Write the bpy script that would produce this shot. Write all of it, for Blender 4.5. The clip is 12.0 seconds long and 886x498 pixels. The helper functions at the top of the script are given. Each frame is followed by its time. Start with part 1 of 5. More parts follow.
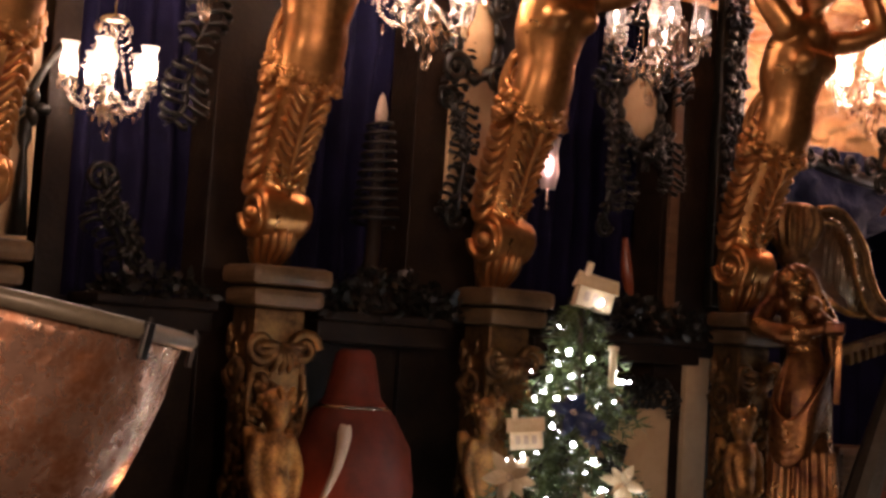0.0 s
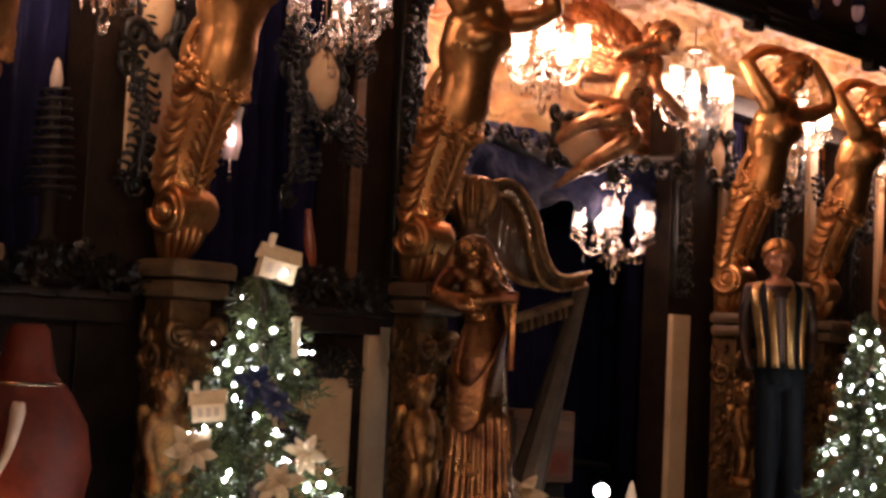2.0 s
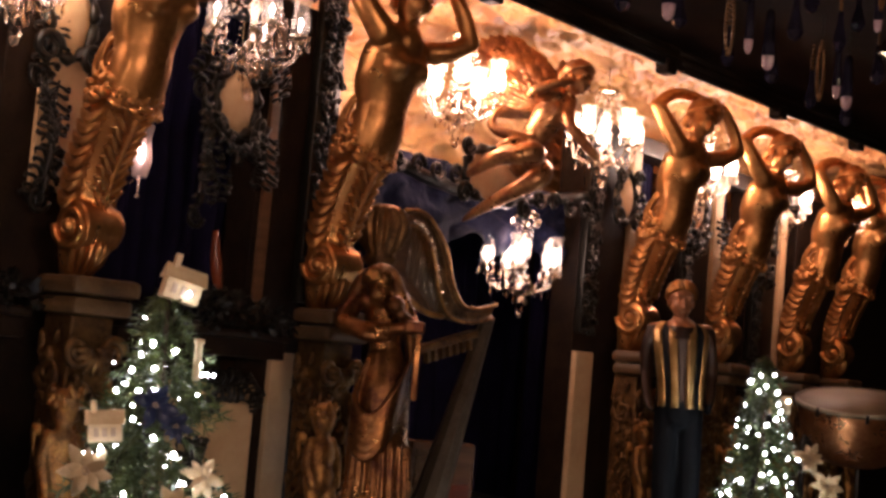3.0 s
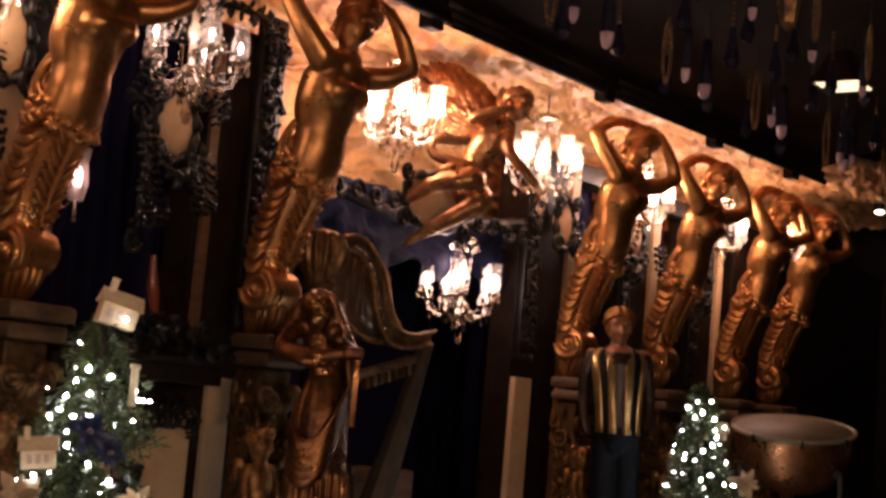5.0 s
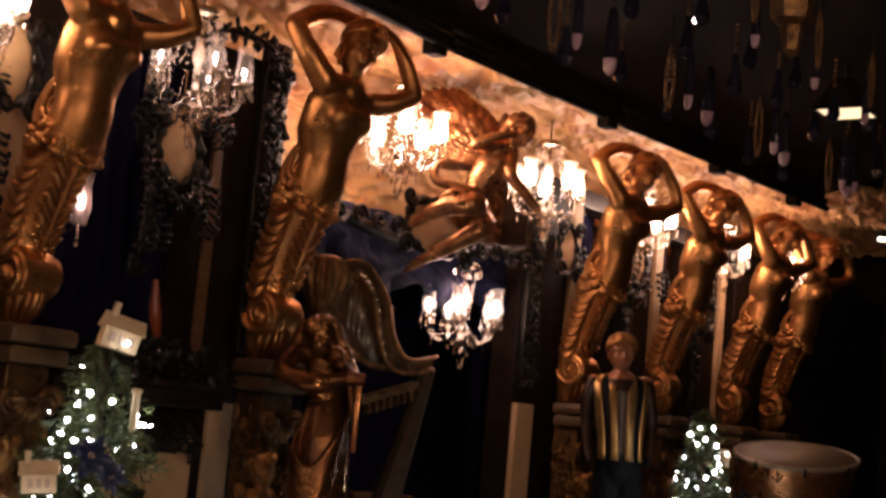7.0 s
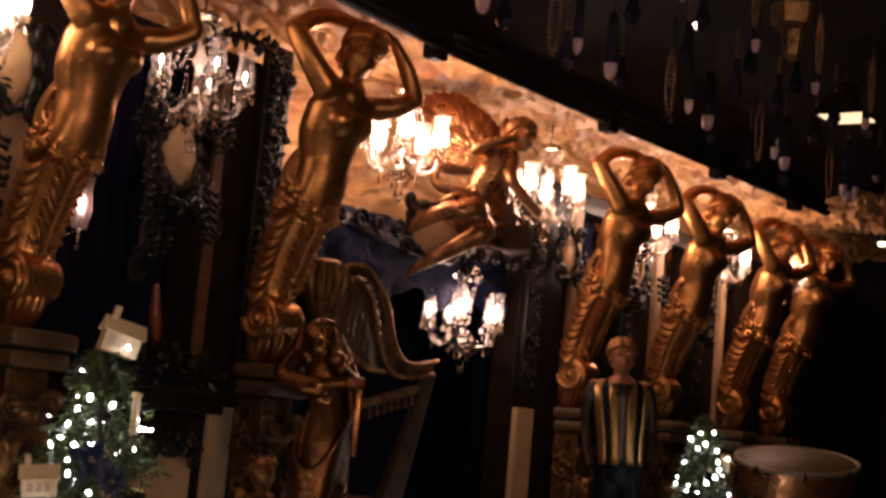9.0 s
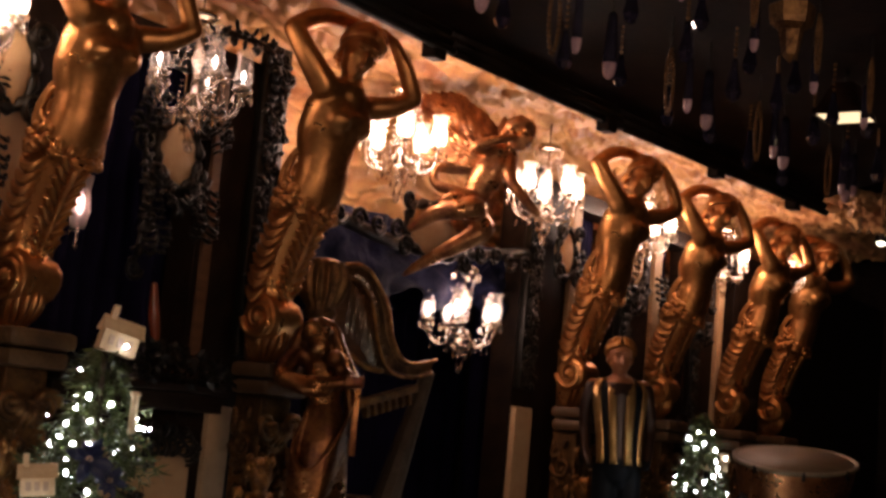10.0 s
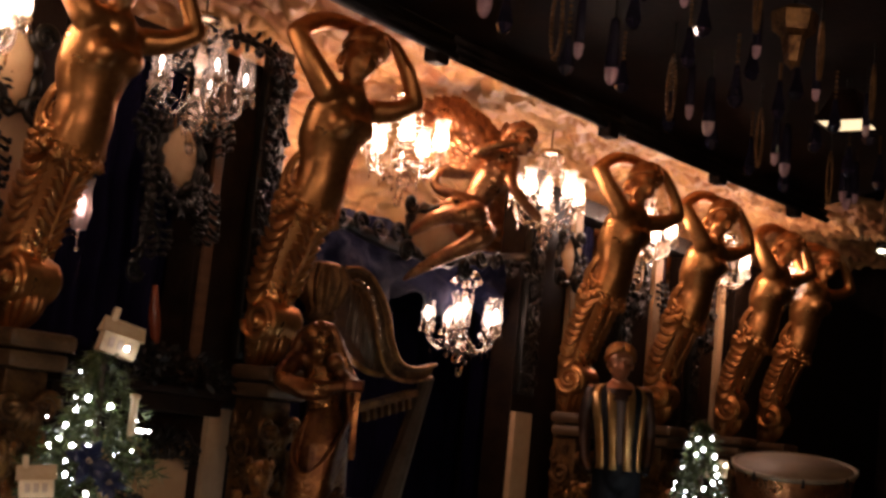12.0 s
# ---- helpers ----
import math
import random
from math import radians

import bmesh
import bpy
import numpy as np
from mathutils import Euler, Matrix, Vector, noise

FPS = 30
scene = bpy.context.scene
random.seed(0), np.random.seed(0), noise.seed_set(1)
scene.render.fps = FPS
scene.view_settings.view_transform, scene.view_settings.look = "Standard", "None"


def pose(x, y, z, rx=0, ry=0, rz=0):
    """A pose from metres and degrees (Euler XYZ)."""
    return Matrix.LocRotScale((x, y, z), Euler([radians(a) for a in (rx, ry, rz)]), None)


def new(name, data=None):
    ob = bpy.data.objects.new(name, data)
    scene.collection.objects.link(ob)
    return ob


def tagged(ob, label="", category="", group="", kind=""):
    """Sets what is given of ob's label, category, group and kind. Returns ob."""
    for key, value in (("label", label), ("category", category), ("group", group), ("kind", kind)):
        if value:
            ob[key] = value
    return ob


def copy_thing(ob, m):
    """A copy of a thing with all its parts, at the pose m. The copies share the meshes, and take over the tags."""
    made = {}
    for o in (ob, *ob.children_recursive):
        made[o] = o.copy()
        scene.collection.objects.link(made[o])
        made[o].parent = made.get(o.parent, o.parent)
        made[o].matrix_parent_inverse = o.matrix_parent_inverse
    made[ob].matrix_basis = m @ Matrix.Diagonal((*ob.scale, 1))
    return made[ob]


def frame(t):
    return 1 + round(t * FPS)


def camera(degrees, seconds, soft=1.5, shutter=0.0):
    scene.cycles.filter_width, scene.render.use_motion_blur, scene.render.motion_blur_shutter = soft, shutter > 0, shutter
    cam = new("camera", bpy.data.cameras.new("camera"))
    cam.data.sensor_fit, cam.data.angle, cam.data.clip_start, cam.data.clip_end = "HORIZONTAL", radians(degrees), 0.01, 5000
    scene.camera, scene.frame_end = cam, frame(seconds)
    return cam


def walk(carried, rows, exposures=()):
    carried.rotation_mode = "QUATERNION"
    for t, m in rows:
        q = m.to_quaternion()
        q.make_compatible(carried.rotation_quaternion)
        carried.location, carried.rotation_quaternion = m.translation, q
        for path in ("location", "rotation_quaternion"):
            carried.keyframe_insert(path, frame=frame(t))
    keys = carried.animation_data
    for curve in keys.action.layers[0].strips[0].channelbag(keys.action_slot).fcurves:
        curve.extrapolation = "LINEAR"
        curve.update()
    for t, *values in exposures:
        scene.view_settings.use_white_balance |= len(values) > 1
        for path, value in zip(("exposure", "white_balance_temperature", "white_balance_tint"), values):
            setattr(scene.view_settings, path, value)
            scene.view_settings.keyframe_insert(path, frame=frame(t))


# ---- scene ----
# camera: it stands at one spot, a little lower than the pedestals' cornices, and pans
EYE = (0.0, 0.0, 1.6)
ROWS = [  # seconds, bearing from the facade's normal, pitch, lean to the right
    (0.0, 36.500, 4.212, -3.592),
    (0.5, 38.613, 3.350, -2.259),
    (1.0, 43.581, 2.923, -2.714),
    (1.5, 47.851, 2.692, -5.943),
    (2.0, 49.187, 3.753, -2.740),
    (2.5, 51.285, 5.041, -3.017),
    (3.0, 52.781, 5.169, -4.869),
    (3.5, 54.227, 5.730, -5.188),
    (5.5, 55.152, 6.600, -4.832),
    (6.0, 55.091, 6.974, -4.928),
    (6.5, 54.973, 7.204, -5.209),
    (7.0, 54.939, 7.402, -5.154),
    (9.0, 54.904, 7.571, -5.222),
    (9.5, 54.980, 7.551, -5.042),
    (10.0, 54.964, 7.549, -5.244),
    (10.5, 54.819, 7.563, -5.758),
    (11.0, 54.747, 7.660, -5.680),
    (11.5, 54.853, 7.693, -5.619),
    (12.0, 54.913, 7.722, -5.664),
]
cam = camera(34.33, 12.0, soft=3.1)
EXPOSURES = [(0.0, 1.0, 5750, 10), (2.5, 1.08, 5700, 10), (3.5, 0.92, 5750, 10), (5.5, 0.62, 5800, 10), (7.0, 0.42, 5850, 10), (9.0, 0.25, 5900, 10), (12.0, 0.22, 5900, 10)]
walk(cam, [(t, pose(*EYE, 90 + pitch, 0, -bearing) @ pose(0, 0, 0, 0, 0, -lean)) for t, bearing, pitch, lean in ROWS], EXPOSURES)

# world: a dark room at night
world = bpy.data.worlds.new("night")
world.use_nodes = True
world.node_tree.nodes["Background"].inputs[0].default_value = (0.02, 0.014, 0.01, 1)
world.node_tree.nodes["Background"].inputs[1].default_value = 0.25
scene.world = world

WARM = (1.0, 0.585, 0.44)


def bulb_lamp(name, at, watts, size=0.05, colour=WARM):
    lamp = bpy.data.lights.new(name, "POINT")
    lamp.energy, lamp.color, lamp.shadow_soft_size = watts, colour, size
    ob = new(name, lamp)
    ob.location = at
    return ob


# ---- materials ----
def material(name, colour, rough=0.5, metal=0.0, second=None, scale=8.0, bump=0.0, bump_scale=40.0, detail=4.0, contrast=(0.35, 0.65), rough_to=None, coat=0.0, sheen=0.0, stretch=None, spec=0.5):
    m = bpy.data.materials.new(name)
    m.use_nodes = True
    n, l = m.node_tree.nodes, m.node_tree.links
    b = n["Principled BSDF"]
    b.inputs["Base Color"].default_value = (*colour, 1)
    b.inputs["Roughness"].default_value = rough
    b.inputs["Metallic"].default_value = metal
    b.inputs["Coat Weight"].default_value = coat
    b.inputs["Specular IOR Level"].default_value = spec
    b.inputs["Sheen Weight"].default_value = sheen
    co = n.new("ShaderNodeTexCoord")
    src = co.outputs["Object"]
    if stretch:
        mp = n.new("ShaderNodeMapping")
        mp.inputs["Scale"].default_value = stretch
        l.new(src, mp.inputs["Vector"])
        src = mp.outputs["Vector"]
    if second or rough_to is not None:
        a = n.new("ShaderNodeTexNoise")
        a.inputs["Scale"].default_value, a.inputs["Detail"].default_value, a.inputs["Roughness"].default_value = scale, detail, 0.65
        l.new(src, a.inputs["Vector"])
        fine = n.new("ShaderNodeTexNoise")
        fine.inputs["Scale"].default_value, fine.inputs["Detail"].default_value = scale * 9, 3
        l.new(src, fine.inputs["Vector"])
        mix = n.new("ShaderNodeMath")
        mix.operation = "MULTIPLY_ADD"
        mix.inputs[1].default_value = 0.25
        l.new(fine.outputs[0], mix.inputs[0])
        half = n.new("ShaderNodeMath")
        half.operation = "MULTIPLY"
        half.inputs[1].default_value = 0.78
        l.new(a.outputs[0], half.inputs[0])
        l.new(half.outputs[0], mix.inputs[2])
        ramp = n.new("ShaderNodeMapRange")
        ramp.inputs["From Min"].default_value, ramp.inputs["From Max"].default_value = contrast
        l.new(mix.outputs[0], ramp.inputs["Value"])
        if second:
            cm = n.new("ShaderNodeMix")
            cm.data_type = "RGBA"
            cm.inputs["A"].default_value, cm.inputs["B"].default_value = (*colour, 1), (*second, 1)
            l.new(ramp.outputs[0], cm.inputs["Factor"])
            l.new(cm.outputs["Result"], b.inputs["Base Color"])
        if rough_to is not None:
            rm = n.new("ShaderNodeMapRange")
            rm.inputs["To Min"].default_value, rm.inputs["To Max"].default_value = rough, rough_to
            l.new(ramp.outputs[0], rm.inputs["Value"])
            l.new(rm.outputs[0], b.inputs["Roughness"])
    if bump:
        w = n.new("ShaderNodeTexNoise")
        w.inputs["Scale"].default_value, w.inputs["Detail"].default_value = bump_scale, 5
        l.new(src, w.inputs["Vector"])
        bp = n.new("ShaderNodeBump")
        bp.inputs["Strength"].default_value, bp.inputs["Distance"].default_value = bump, 0.01
        l.new(w.outputs[0], bp.inputs["Height"])
        l.new(bp.outputs[0], b.inputs["Normal"])
    return m


def glowing(name, colour, strength):
    m = bpy.data.materials.new(name)
    m.use_nodes = True
    b = m.node_tree.nodes["Principled BSDF"]
    b.inputs["Base Color"].default_value = (*colour, 1)
    b.inputs["Emission Color"].default_value = (*colour, 1)
    b.inputs["Emission Strength"].default_value = strength
    return m


def clear(name, tint, share, rough=0.03):
    """Cut glass: part clear, part gloss."""
    m = bpy.data.materials.new(name)
    m.use_nodes = True
    n, l = m.node_tree.nodes, m.node_tree.links
    out = n["Material Output"]
    n.remove(n["Principled BSDF"])
    t, g, mix = n.new("ShaderNodeBsdfTransparent"), n.new("ShaderNodeBsdfGlossy"), n.new("ShaderNodeMixShader")
    t.inputs[0].default_value = (*tint, 1)
    g.inputs["Color"].default_value = (1, 0.97, 0.92, 1)
    g.inputs["Roughness"].default_value = rough
    mix.inputs[0].default_value = share
    l.new(t.outputs[0], mix.inputs[1])
    l.new(g.outputs[0], mix.inputs[2])
    l.new(mix.outputs[0], out.inputs[0])
    return m


def frosted(name, share):
    """Etched glass of a lamp shade: clear, with a share of translucent white."""
    m = bpy.data.materials.new(name)
    m.use_nodes = True
    n, l = m.node_tree.nodes, m.node_tree.links
    out = n["Material Output"]
    n.remove(n["Principled BSDF"])
    t, g, d = n.new("ShaderNodeBsdfTransparent"), n.new("ShaderNodeBsdfTranslucent"), n.new("ShaderNodeBsdfGlossy")
    d.inputs["Roughness"].default_value = 0.1
    g.inputs[0].default_value = (1, 0.9, 0.8, 1)
    m1, m2 = n.new("ShaderNodeMixShader"), n.new("ShaderNodeMixShader")
    m1.inputs[0].default_value, m2.inputs[0].default_value = share, 0.12
    l.new(t.outputs[0], m1.inputs[1])
    l.new(g.outputs[0], m1.inputs[2])
    l.new(m1.outputs[0], m2.inputs[1])
    l.new(d.outputs[0], m2.inputs[2])
    l.new(m2.outputs[0], out.inputs[0])
    return m


GOLD = material("gilded_bronze", (0.65, 0.305, 0.09), 0.24, 0.88, (0.30, 0.125, 0.04), 4.0, 0.07, 45, rough_to=0.4)
WORN_GOLD = material("worn_rosy_gilding", (0.62, 0.30, 0.11), 0.22, 0.85, (0.2, 0.08, 0.04), 9.0, 0.12, 50, rough_to=0.42)
DARK_COPPER = material("dark_polished_copper", (0.55, 0.235, 0.09), 0.2, 0.9, (0.24, 0.085, 0.03), 5.0, 0.3, 20, rough_to=0.4)
AGED_GOLD = material("aged_gilding", (0.58, 0.28, 0.075), 0.28, 0.9, (0.13, 0.06, 0.025), 14.0, 0.6, 60, rough_to=0.55)
DULL_GOLD = material("dull_gilding", (0.31, 0.165, 0.055), 0.3, 0.8, (0.06, 0.027, 0.011), 9.0, 0.4, 50, rough_to=0.6)
STONE = material("painted_cornice", (0.16, 0.09, 0.036), 0.45, 0.2, (0.07, 0.037, 0.016), 7.0, 0.4, 35)
TAN = material("tan_plaster", (0.62, 0.42, 0.22), 0.6, 0.0, (0.5, 0.31, 0.15), 3.0, 0.2, 60)
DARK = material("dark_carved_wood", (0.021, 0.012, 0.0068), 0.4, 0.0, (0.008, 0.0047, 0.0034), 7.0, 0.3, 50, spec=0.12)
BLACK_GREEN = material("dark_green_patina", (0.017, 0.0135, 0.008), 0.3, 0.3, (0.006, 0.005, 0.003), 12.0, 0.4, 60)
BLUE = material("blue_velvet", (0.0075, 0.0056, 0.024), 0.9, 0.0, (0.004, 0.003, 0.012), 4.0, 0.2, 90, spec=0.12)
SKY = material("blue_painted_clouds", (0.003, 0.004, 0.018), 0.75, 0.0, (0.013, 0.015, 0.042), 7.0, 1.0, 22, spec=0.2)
CEIL = material("ochre_cloud_plaster", (0.68, 0.405, 0.155), 0.5, 0.0, (0.36, 0.155, 0.065), 2.4, 1.0, 8, stretch=(0.7, 2.0, 1.0), contrast=(0.38, 0.66), detail=2.0)
# pale blotches in the colour stand in for lamps mirrored in the bowl
COPPER = material("mottled_glint_copper", (0.95, 0.58, 0.38), 0.16, 0.85, (0.5, 0.2, 0.085), 8.0, 1.0, 13, rough_to=0.42, contrast=(0.42, 0.6), detail=8.0)
CREAM = material("cream_painted_hoop", (0.24, 0.19, 0.12), 0.4, 0.2, (0.15, 0.115, 0.07), 12.0)
SOFFIT = material("blackened_soffit", (0.034, 0.0155, 0.009), 0.55, 0.0, (0.009, 0.005, 0.004), 3.0, 0.2, 40, spec=0.06)
SKIN = material("drum_skin", (0.16, 0.115, 0.06), 0.5, 0.0, (0.11, 0.072, 0.036), 5.0)
IRON = material("blackened_iron", (0.04, 0.035, 0.03), 0.4, 0.8, (0.02, 0.015, 0.012), 12.0)
CRYSTAL = clear("cut_crystal", (0.93, 0.9, 0.86), 0.42)
SMOKE = material("smoky_prism_glass", (0.022, 0.018, 0.036), 0.05, 0.0, (0.008, 0.007, 0.012), 14.0, coat=1.0)
# pink colour in place of the lamplight that gleams through a prism's tip
TIP_GLINT = material("pink_painted_glint", (0.5, 0.31, 0.33), 0.12, 0.0, (0.26, 0.16, 0.2), 30.0, coat=1.0)
SHADE = frosted("etched_shade_glass", 0.36)
CLEAR_SHADE = frosted("clear_shade_glass", 0.06)
SILVER = material("silvered_metal", (0.7, 0.62, 0.5), 0.2, 1.0, (0.5, 0.42, 0.3), 20.0)
FLAME = glowing("lit_bulb", (1.0, 0.74, 0.56), 45.0)
DIM_FLAME = glowing("small_lit_bulb", (1.0, 0.74, 0.6), 16.0)
FAIRY = glowing("fairy_bulb", (1.0, 0.94, 0.9), 38.0)
NEEDLE = material("fir_needles", (0.095, 0.115, 0.03), 0.4, 0.0, (0.03, 0.046, 0.013), 14.0)
BARK = material("tree_bark", (0.08, 0.05, 0.03), 0.8, 0.0, (0.04, 0.025, 0.015), 20.0)
IVORY = material("ivory_ornament", (0.78, 0.65, 0.42), 0.4, 0.0, (0.60, 0.44, 0.24), 15.0, 0.2, 60)
NAVY = material("navy_ribbon", (0.015, 0.025, 0.08), 0.4, 0.0, (0.008, 0.012, 0.04), 14.0)
RED = material("red_lacquer", (0.15, 0.024, 0.009), 0.5, 0.0, (0.06, 0.01, 0.005), 3.5, spec=0.25)
HORN = material("pale_horn", (0.62, 0.48, 0.36), 0.35, 0.0, (0.42, 0.3, 0.2), 8.0)
ROBE = material("gilded_robe", (0.34, 0.155, 0.045), 0.2, 0.88, (0.075, 0.022, 0.011), 6.5, 0.1, 50, rough_to=0.42)
FLESH = material("painted_figure_face", (0.4, 0.18, 0.08), 0.3, 0.3, (0.26, 0.10, 0.045), 8.0)
STRIPE = material("gold_stripe", (0.46, 0.30, 0.11), 0.28, 0.7, (0.3, 0.17, 0.055), 12.0)
TROUSER = material("dark_blue_cloth", (0.0035, 0.0055, 0.008), 0.7, 0.0, (0.002, 0.003, 0.005), 10.0, spec=0.2)
SLEEVE = material("brown_painted_cloth", (0.042, 0.018, 0.008), 0.35, 0.2, (0.02, 0.008, 0.004), 9.0)
WOOD = material("brown_wood", (0.16, 0.08, 0.035), 0.4, 0.0, (0.08, 0.035, 0.015), 3.0, 0.15, 60, stretch=(1, 1, 8))
GREY = material("grey_metal_pipe", (0.16, 0.125, 0.09), 0.4, 0.5, (0.08, 0.06, 0.04), 6.0)
FLOOR = material("dark_floor", (0.05, 0.03, 0.02), 0.5, 0.0, (0.03, 0.018, 0.012), 4.0)
EMBER = material("orange_glass", (0.22, 0.05, 0.015), 0.3, 0.0, (0.12, 0.025, 0.01), 6.0)


# ---- mesh helpers ----
def box(bm, lo, hi, bevel=0.0):
    lo, hi = Vector(lo), Vector(hi)
    made = bmesh.ops.create_cube(bm, size=1.0, matrix=Matrix.Translation((lo + hi) / 2) @ Matrix.Diagonal((*(hi - lo), 1)))["verts"]
    if bevel:
        edges = list({e for v in made for e in v.link_edges})
        bmesh.ops.bevel(bm, geom=edges, offset=bevel, segments=2, affect="EDGES", profile=0.6)


def ball(bm, at, r, sub=2, turn=(0, 0, 0)):
    r = (r, r, r) if isinstance(r, (int, float)) else r
    bmesh.ops.create_icosphere(bm, subdivisions=sub, radius=1.0, matrix=pose(*at, *turn) @ Matrix.Diagonal((*r, 1)))


def tube(bm, path, radii, seg=8, squash=1.0):
    path = [Vector(p) for p in path]
    if isinstance(radii, (int, float)):
        radii = [radii] * len(path)
    rings, side = [], None
    for i, p in enumerate(path):
        way = (path[min(i + 1, len(path) - 1)] - path[max(i - 1, 0)]).normalized()
        if side is None:
            side = way.cross(Vector((0, 0, 1)) if abs(way.z) < 0.9 else Vector((1, 0, 0))).normalized()
        side = (side - way * side.dot(way)).normalized()
        up = way.cross(side)
        rings.append([bm.verts.new(p + (side * math.cos(a) + up * math.sin(a) * squash) * radii[i]) for a in [2 * math.pi * k / seg for k in range(seg)]])
    for a, b in zip(rings, rings[1:]):
        for k in range(seg):
            bm.faces.new((a[k], a[(k + 1) % seg], b[(k + 1) % seg], b[k]))
    bm.faces.new(rings[0][::-1])
    bm.faces.new(rings[-1])


def lathe(bm, profile, seg=24, m=Matrix()):
    rings = []
    for r, z in profile:
        rings.append([bm.verts.new(m @ Vector((max(r, 1e-4) * math.cos(2 * math.pi * k / seg), max(r, 1e-4) * math.sin(2 * math.pi * k / seg), z))) for k in range(seg)])
    for a, b in zip(rings, rings[1:]):
        for k in range(seg):
            bm.faces.new((a[k], a[(k + 1) % seg], b[(k + 1) % seg], b[k]))


def curve(points, n):
    """A smooth line through points."""
    p = [Vector(q) for q in points]
    p = [2 * p[0] - p[1], *p, 2 * p[-1] - p[-2]]
    out = []
    for i in range(1, len(p) - 2):
        for k in range(n):
            t = k / n
            out.append(0.5 * (2 * p[i] + (p[i + 1] - p[i - 1]) * t + (2 * p[i - 1] - 5 * p[i] + 4 * p[i + 1] - p[i + 2]) * t * t + (3 * p[i] - p[i - 1] - 3 * p[i + 1] + p[i + 2]) * t ** 3))
    return out + [p[-2]]


def limb(bm, points, radii, n=5, seg=12, squash=1.0):
    """A rounded limb through points."""
    path = curve(points, n)
    rr = []
    for i in range(len(path)):
        u = i / n
        k = min(int(u), len(radii) - 2)
        rr.append(radii[k] + (radii[k + 1] - radii[k]) * (u - k))
    tube(bm, path, rr, seg, squash)
    ball(bm, path[0], rr[0], 2)
    ball(bm, path[-1], rr[-1], 2)


def spiral(bm, at, r, turns, thick, axis="x", hand=1, seg=6):
    pts, rad = [], []
    count = int(turns * 12)
    for i in range(count + 1):
        a, u = hand * 2 * math.pi * turns * i / count, 1 - i / count * 0.85
        c, s = math.cos(a) * r * u, math.sin(a) * r * u
        pts.append(Vector(at) + (Vector((0, c, s)) if axis == "x" else Vector((c, 0, s))))
        rad.append(thick * (0.5 + 0.5 * u))
    tube(bm, pts, rad, seg)


def smooth(me):
    me.shade_smooth()
    return me


def to_mesh(bm, name, mats):
    me = bpy.data.meshes.new(name)
    bmesh.ops.recalc_face_normals(bm, faces=bm.faces)
    bm.to_mesh(me)
    bm.free()
    for m in (mats if isinstance(mats, (list, tuple)) else [mats]):
        me.materials.append(m)
    return me


def melted(bm, voxel, rounds):
    """One closed skin round the overlapping forms of bm."""
    me = bpy.data.meshes.new("forms")
    bm.to_mesh(me)
    bm.free()
    ob = new("forms", me)
    a = ob.modifiers.new("skin", "REMESH")
    a.mode, a.voxel_size = "VOXEL", voxel
    b = ob.modifiers.new("soft", "SMOOTH")
    b.factor, b.iterations = 0.5, rounds
    dg = bpy.context.evaluated_depsgraph_get()
    dg.update()
    out = bmesh.new()
    done = ob.evaluated_get(dg)
    out.from_mesh(done.to_mesh())
    done.to_mesh_clear()
    bpy.data.objects.remove(ob)
    bpy.data.meshes.remove(me)
    return out


def part(name, bm, mat, parent, label="", flat=False):
    me = to_mesh(bm, name, mat)
    if not flat:
        smooth(me)
    ob = new(name, me)
    ob.parent = parent
    if label:
        tagged(ob, label)
    return ob


def thing(name, label, category, at=(0, 0, 0), group="", kind="", turn=0.0):
    ob = new(name)
    ob.empty_display_size = 0.1
    ob.matrix_basis = pose(*at, 0, 0, turn)
    return tagged(ob, label, category, group, kind)


def solid(name, bm, mat, label, category, at=(0, 0, 0), group="", kind="", flat=False, turn=0.0):
    """A thing that is one mesh."""
    me = to_mesh(bm, name, mat)
    if not flat:
        smooth(me)
    ob = new(name, me)
    ob.matrix_basis = pose(*at, 0, 0, turn)
    return tagged(ob, label, category, group, kind)


# ---- the setting ----
def slab(name, lo, hi, mat, label, category, bevel=0.0):
    bm = bmesh.new()
    box(bm, lo, hi, bevel)
    return solid(name, bm, mat, label, category, kind="structure", flat=True)


slab("floor", (-5, -4, -0.1), (14.5, 7, 0), FLOOR, "dark worn wooden floor of the music room", "floor")
slab("wall_south", (-5.2, -4.2, 0), (14.7, -4, 4.7), DARK, "dark panelled wall behind the walkway", "wall")
slab("wall_west", (-5.2, -4, 0), (-5, 7, 4.7), DARK, "dark panelled end wall of the room", "wall")
slab("wall_east", (14.5, -4, 0), (14.7, 7, 4.7), DARK, "unlit dark end wall beyond the gilded figures", "wall")
slab("wall_north", (-5.2, 7, 0), (14.7, 7.2, 4.7), DARK, "unlit dark wall behind the facade", "wall")
slab("ceiling_room", (-5.2, -4.2, 4.7), (14.7, 7.2, 4.85), DARK, "dark upper ceiling of the room", "ceiling")


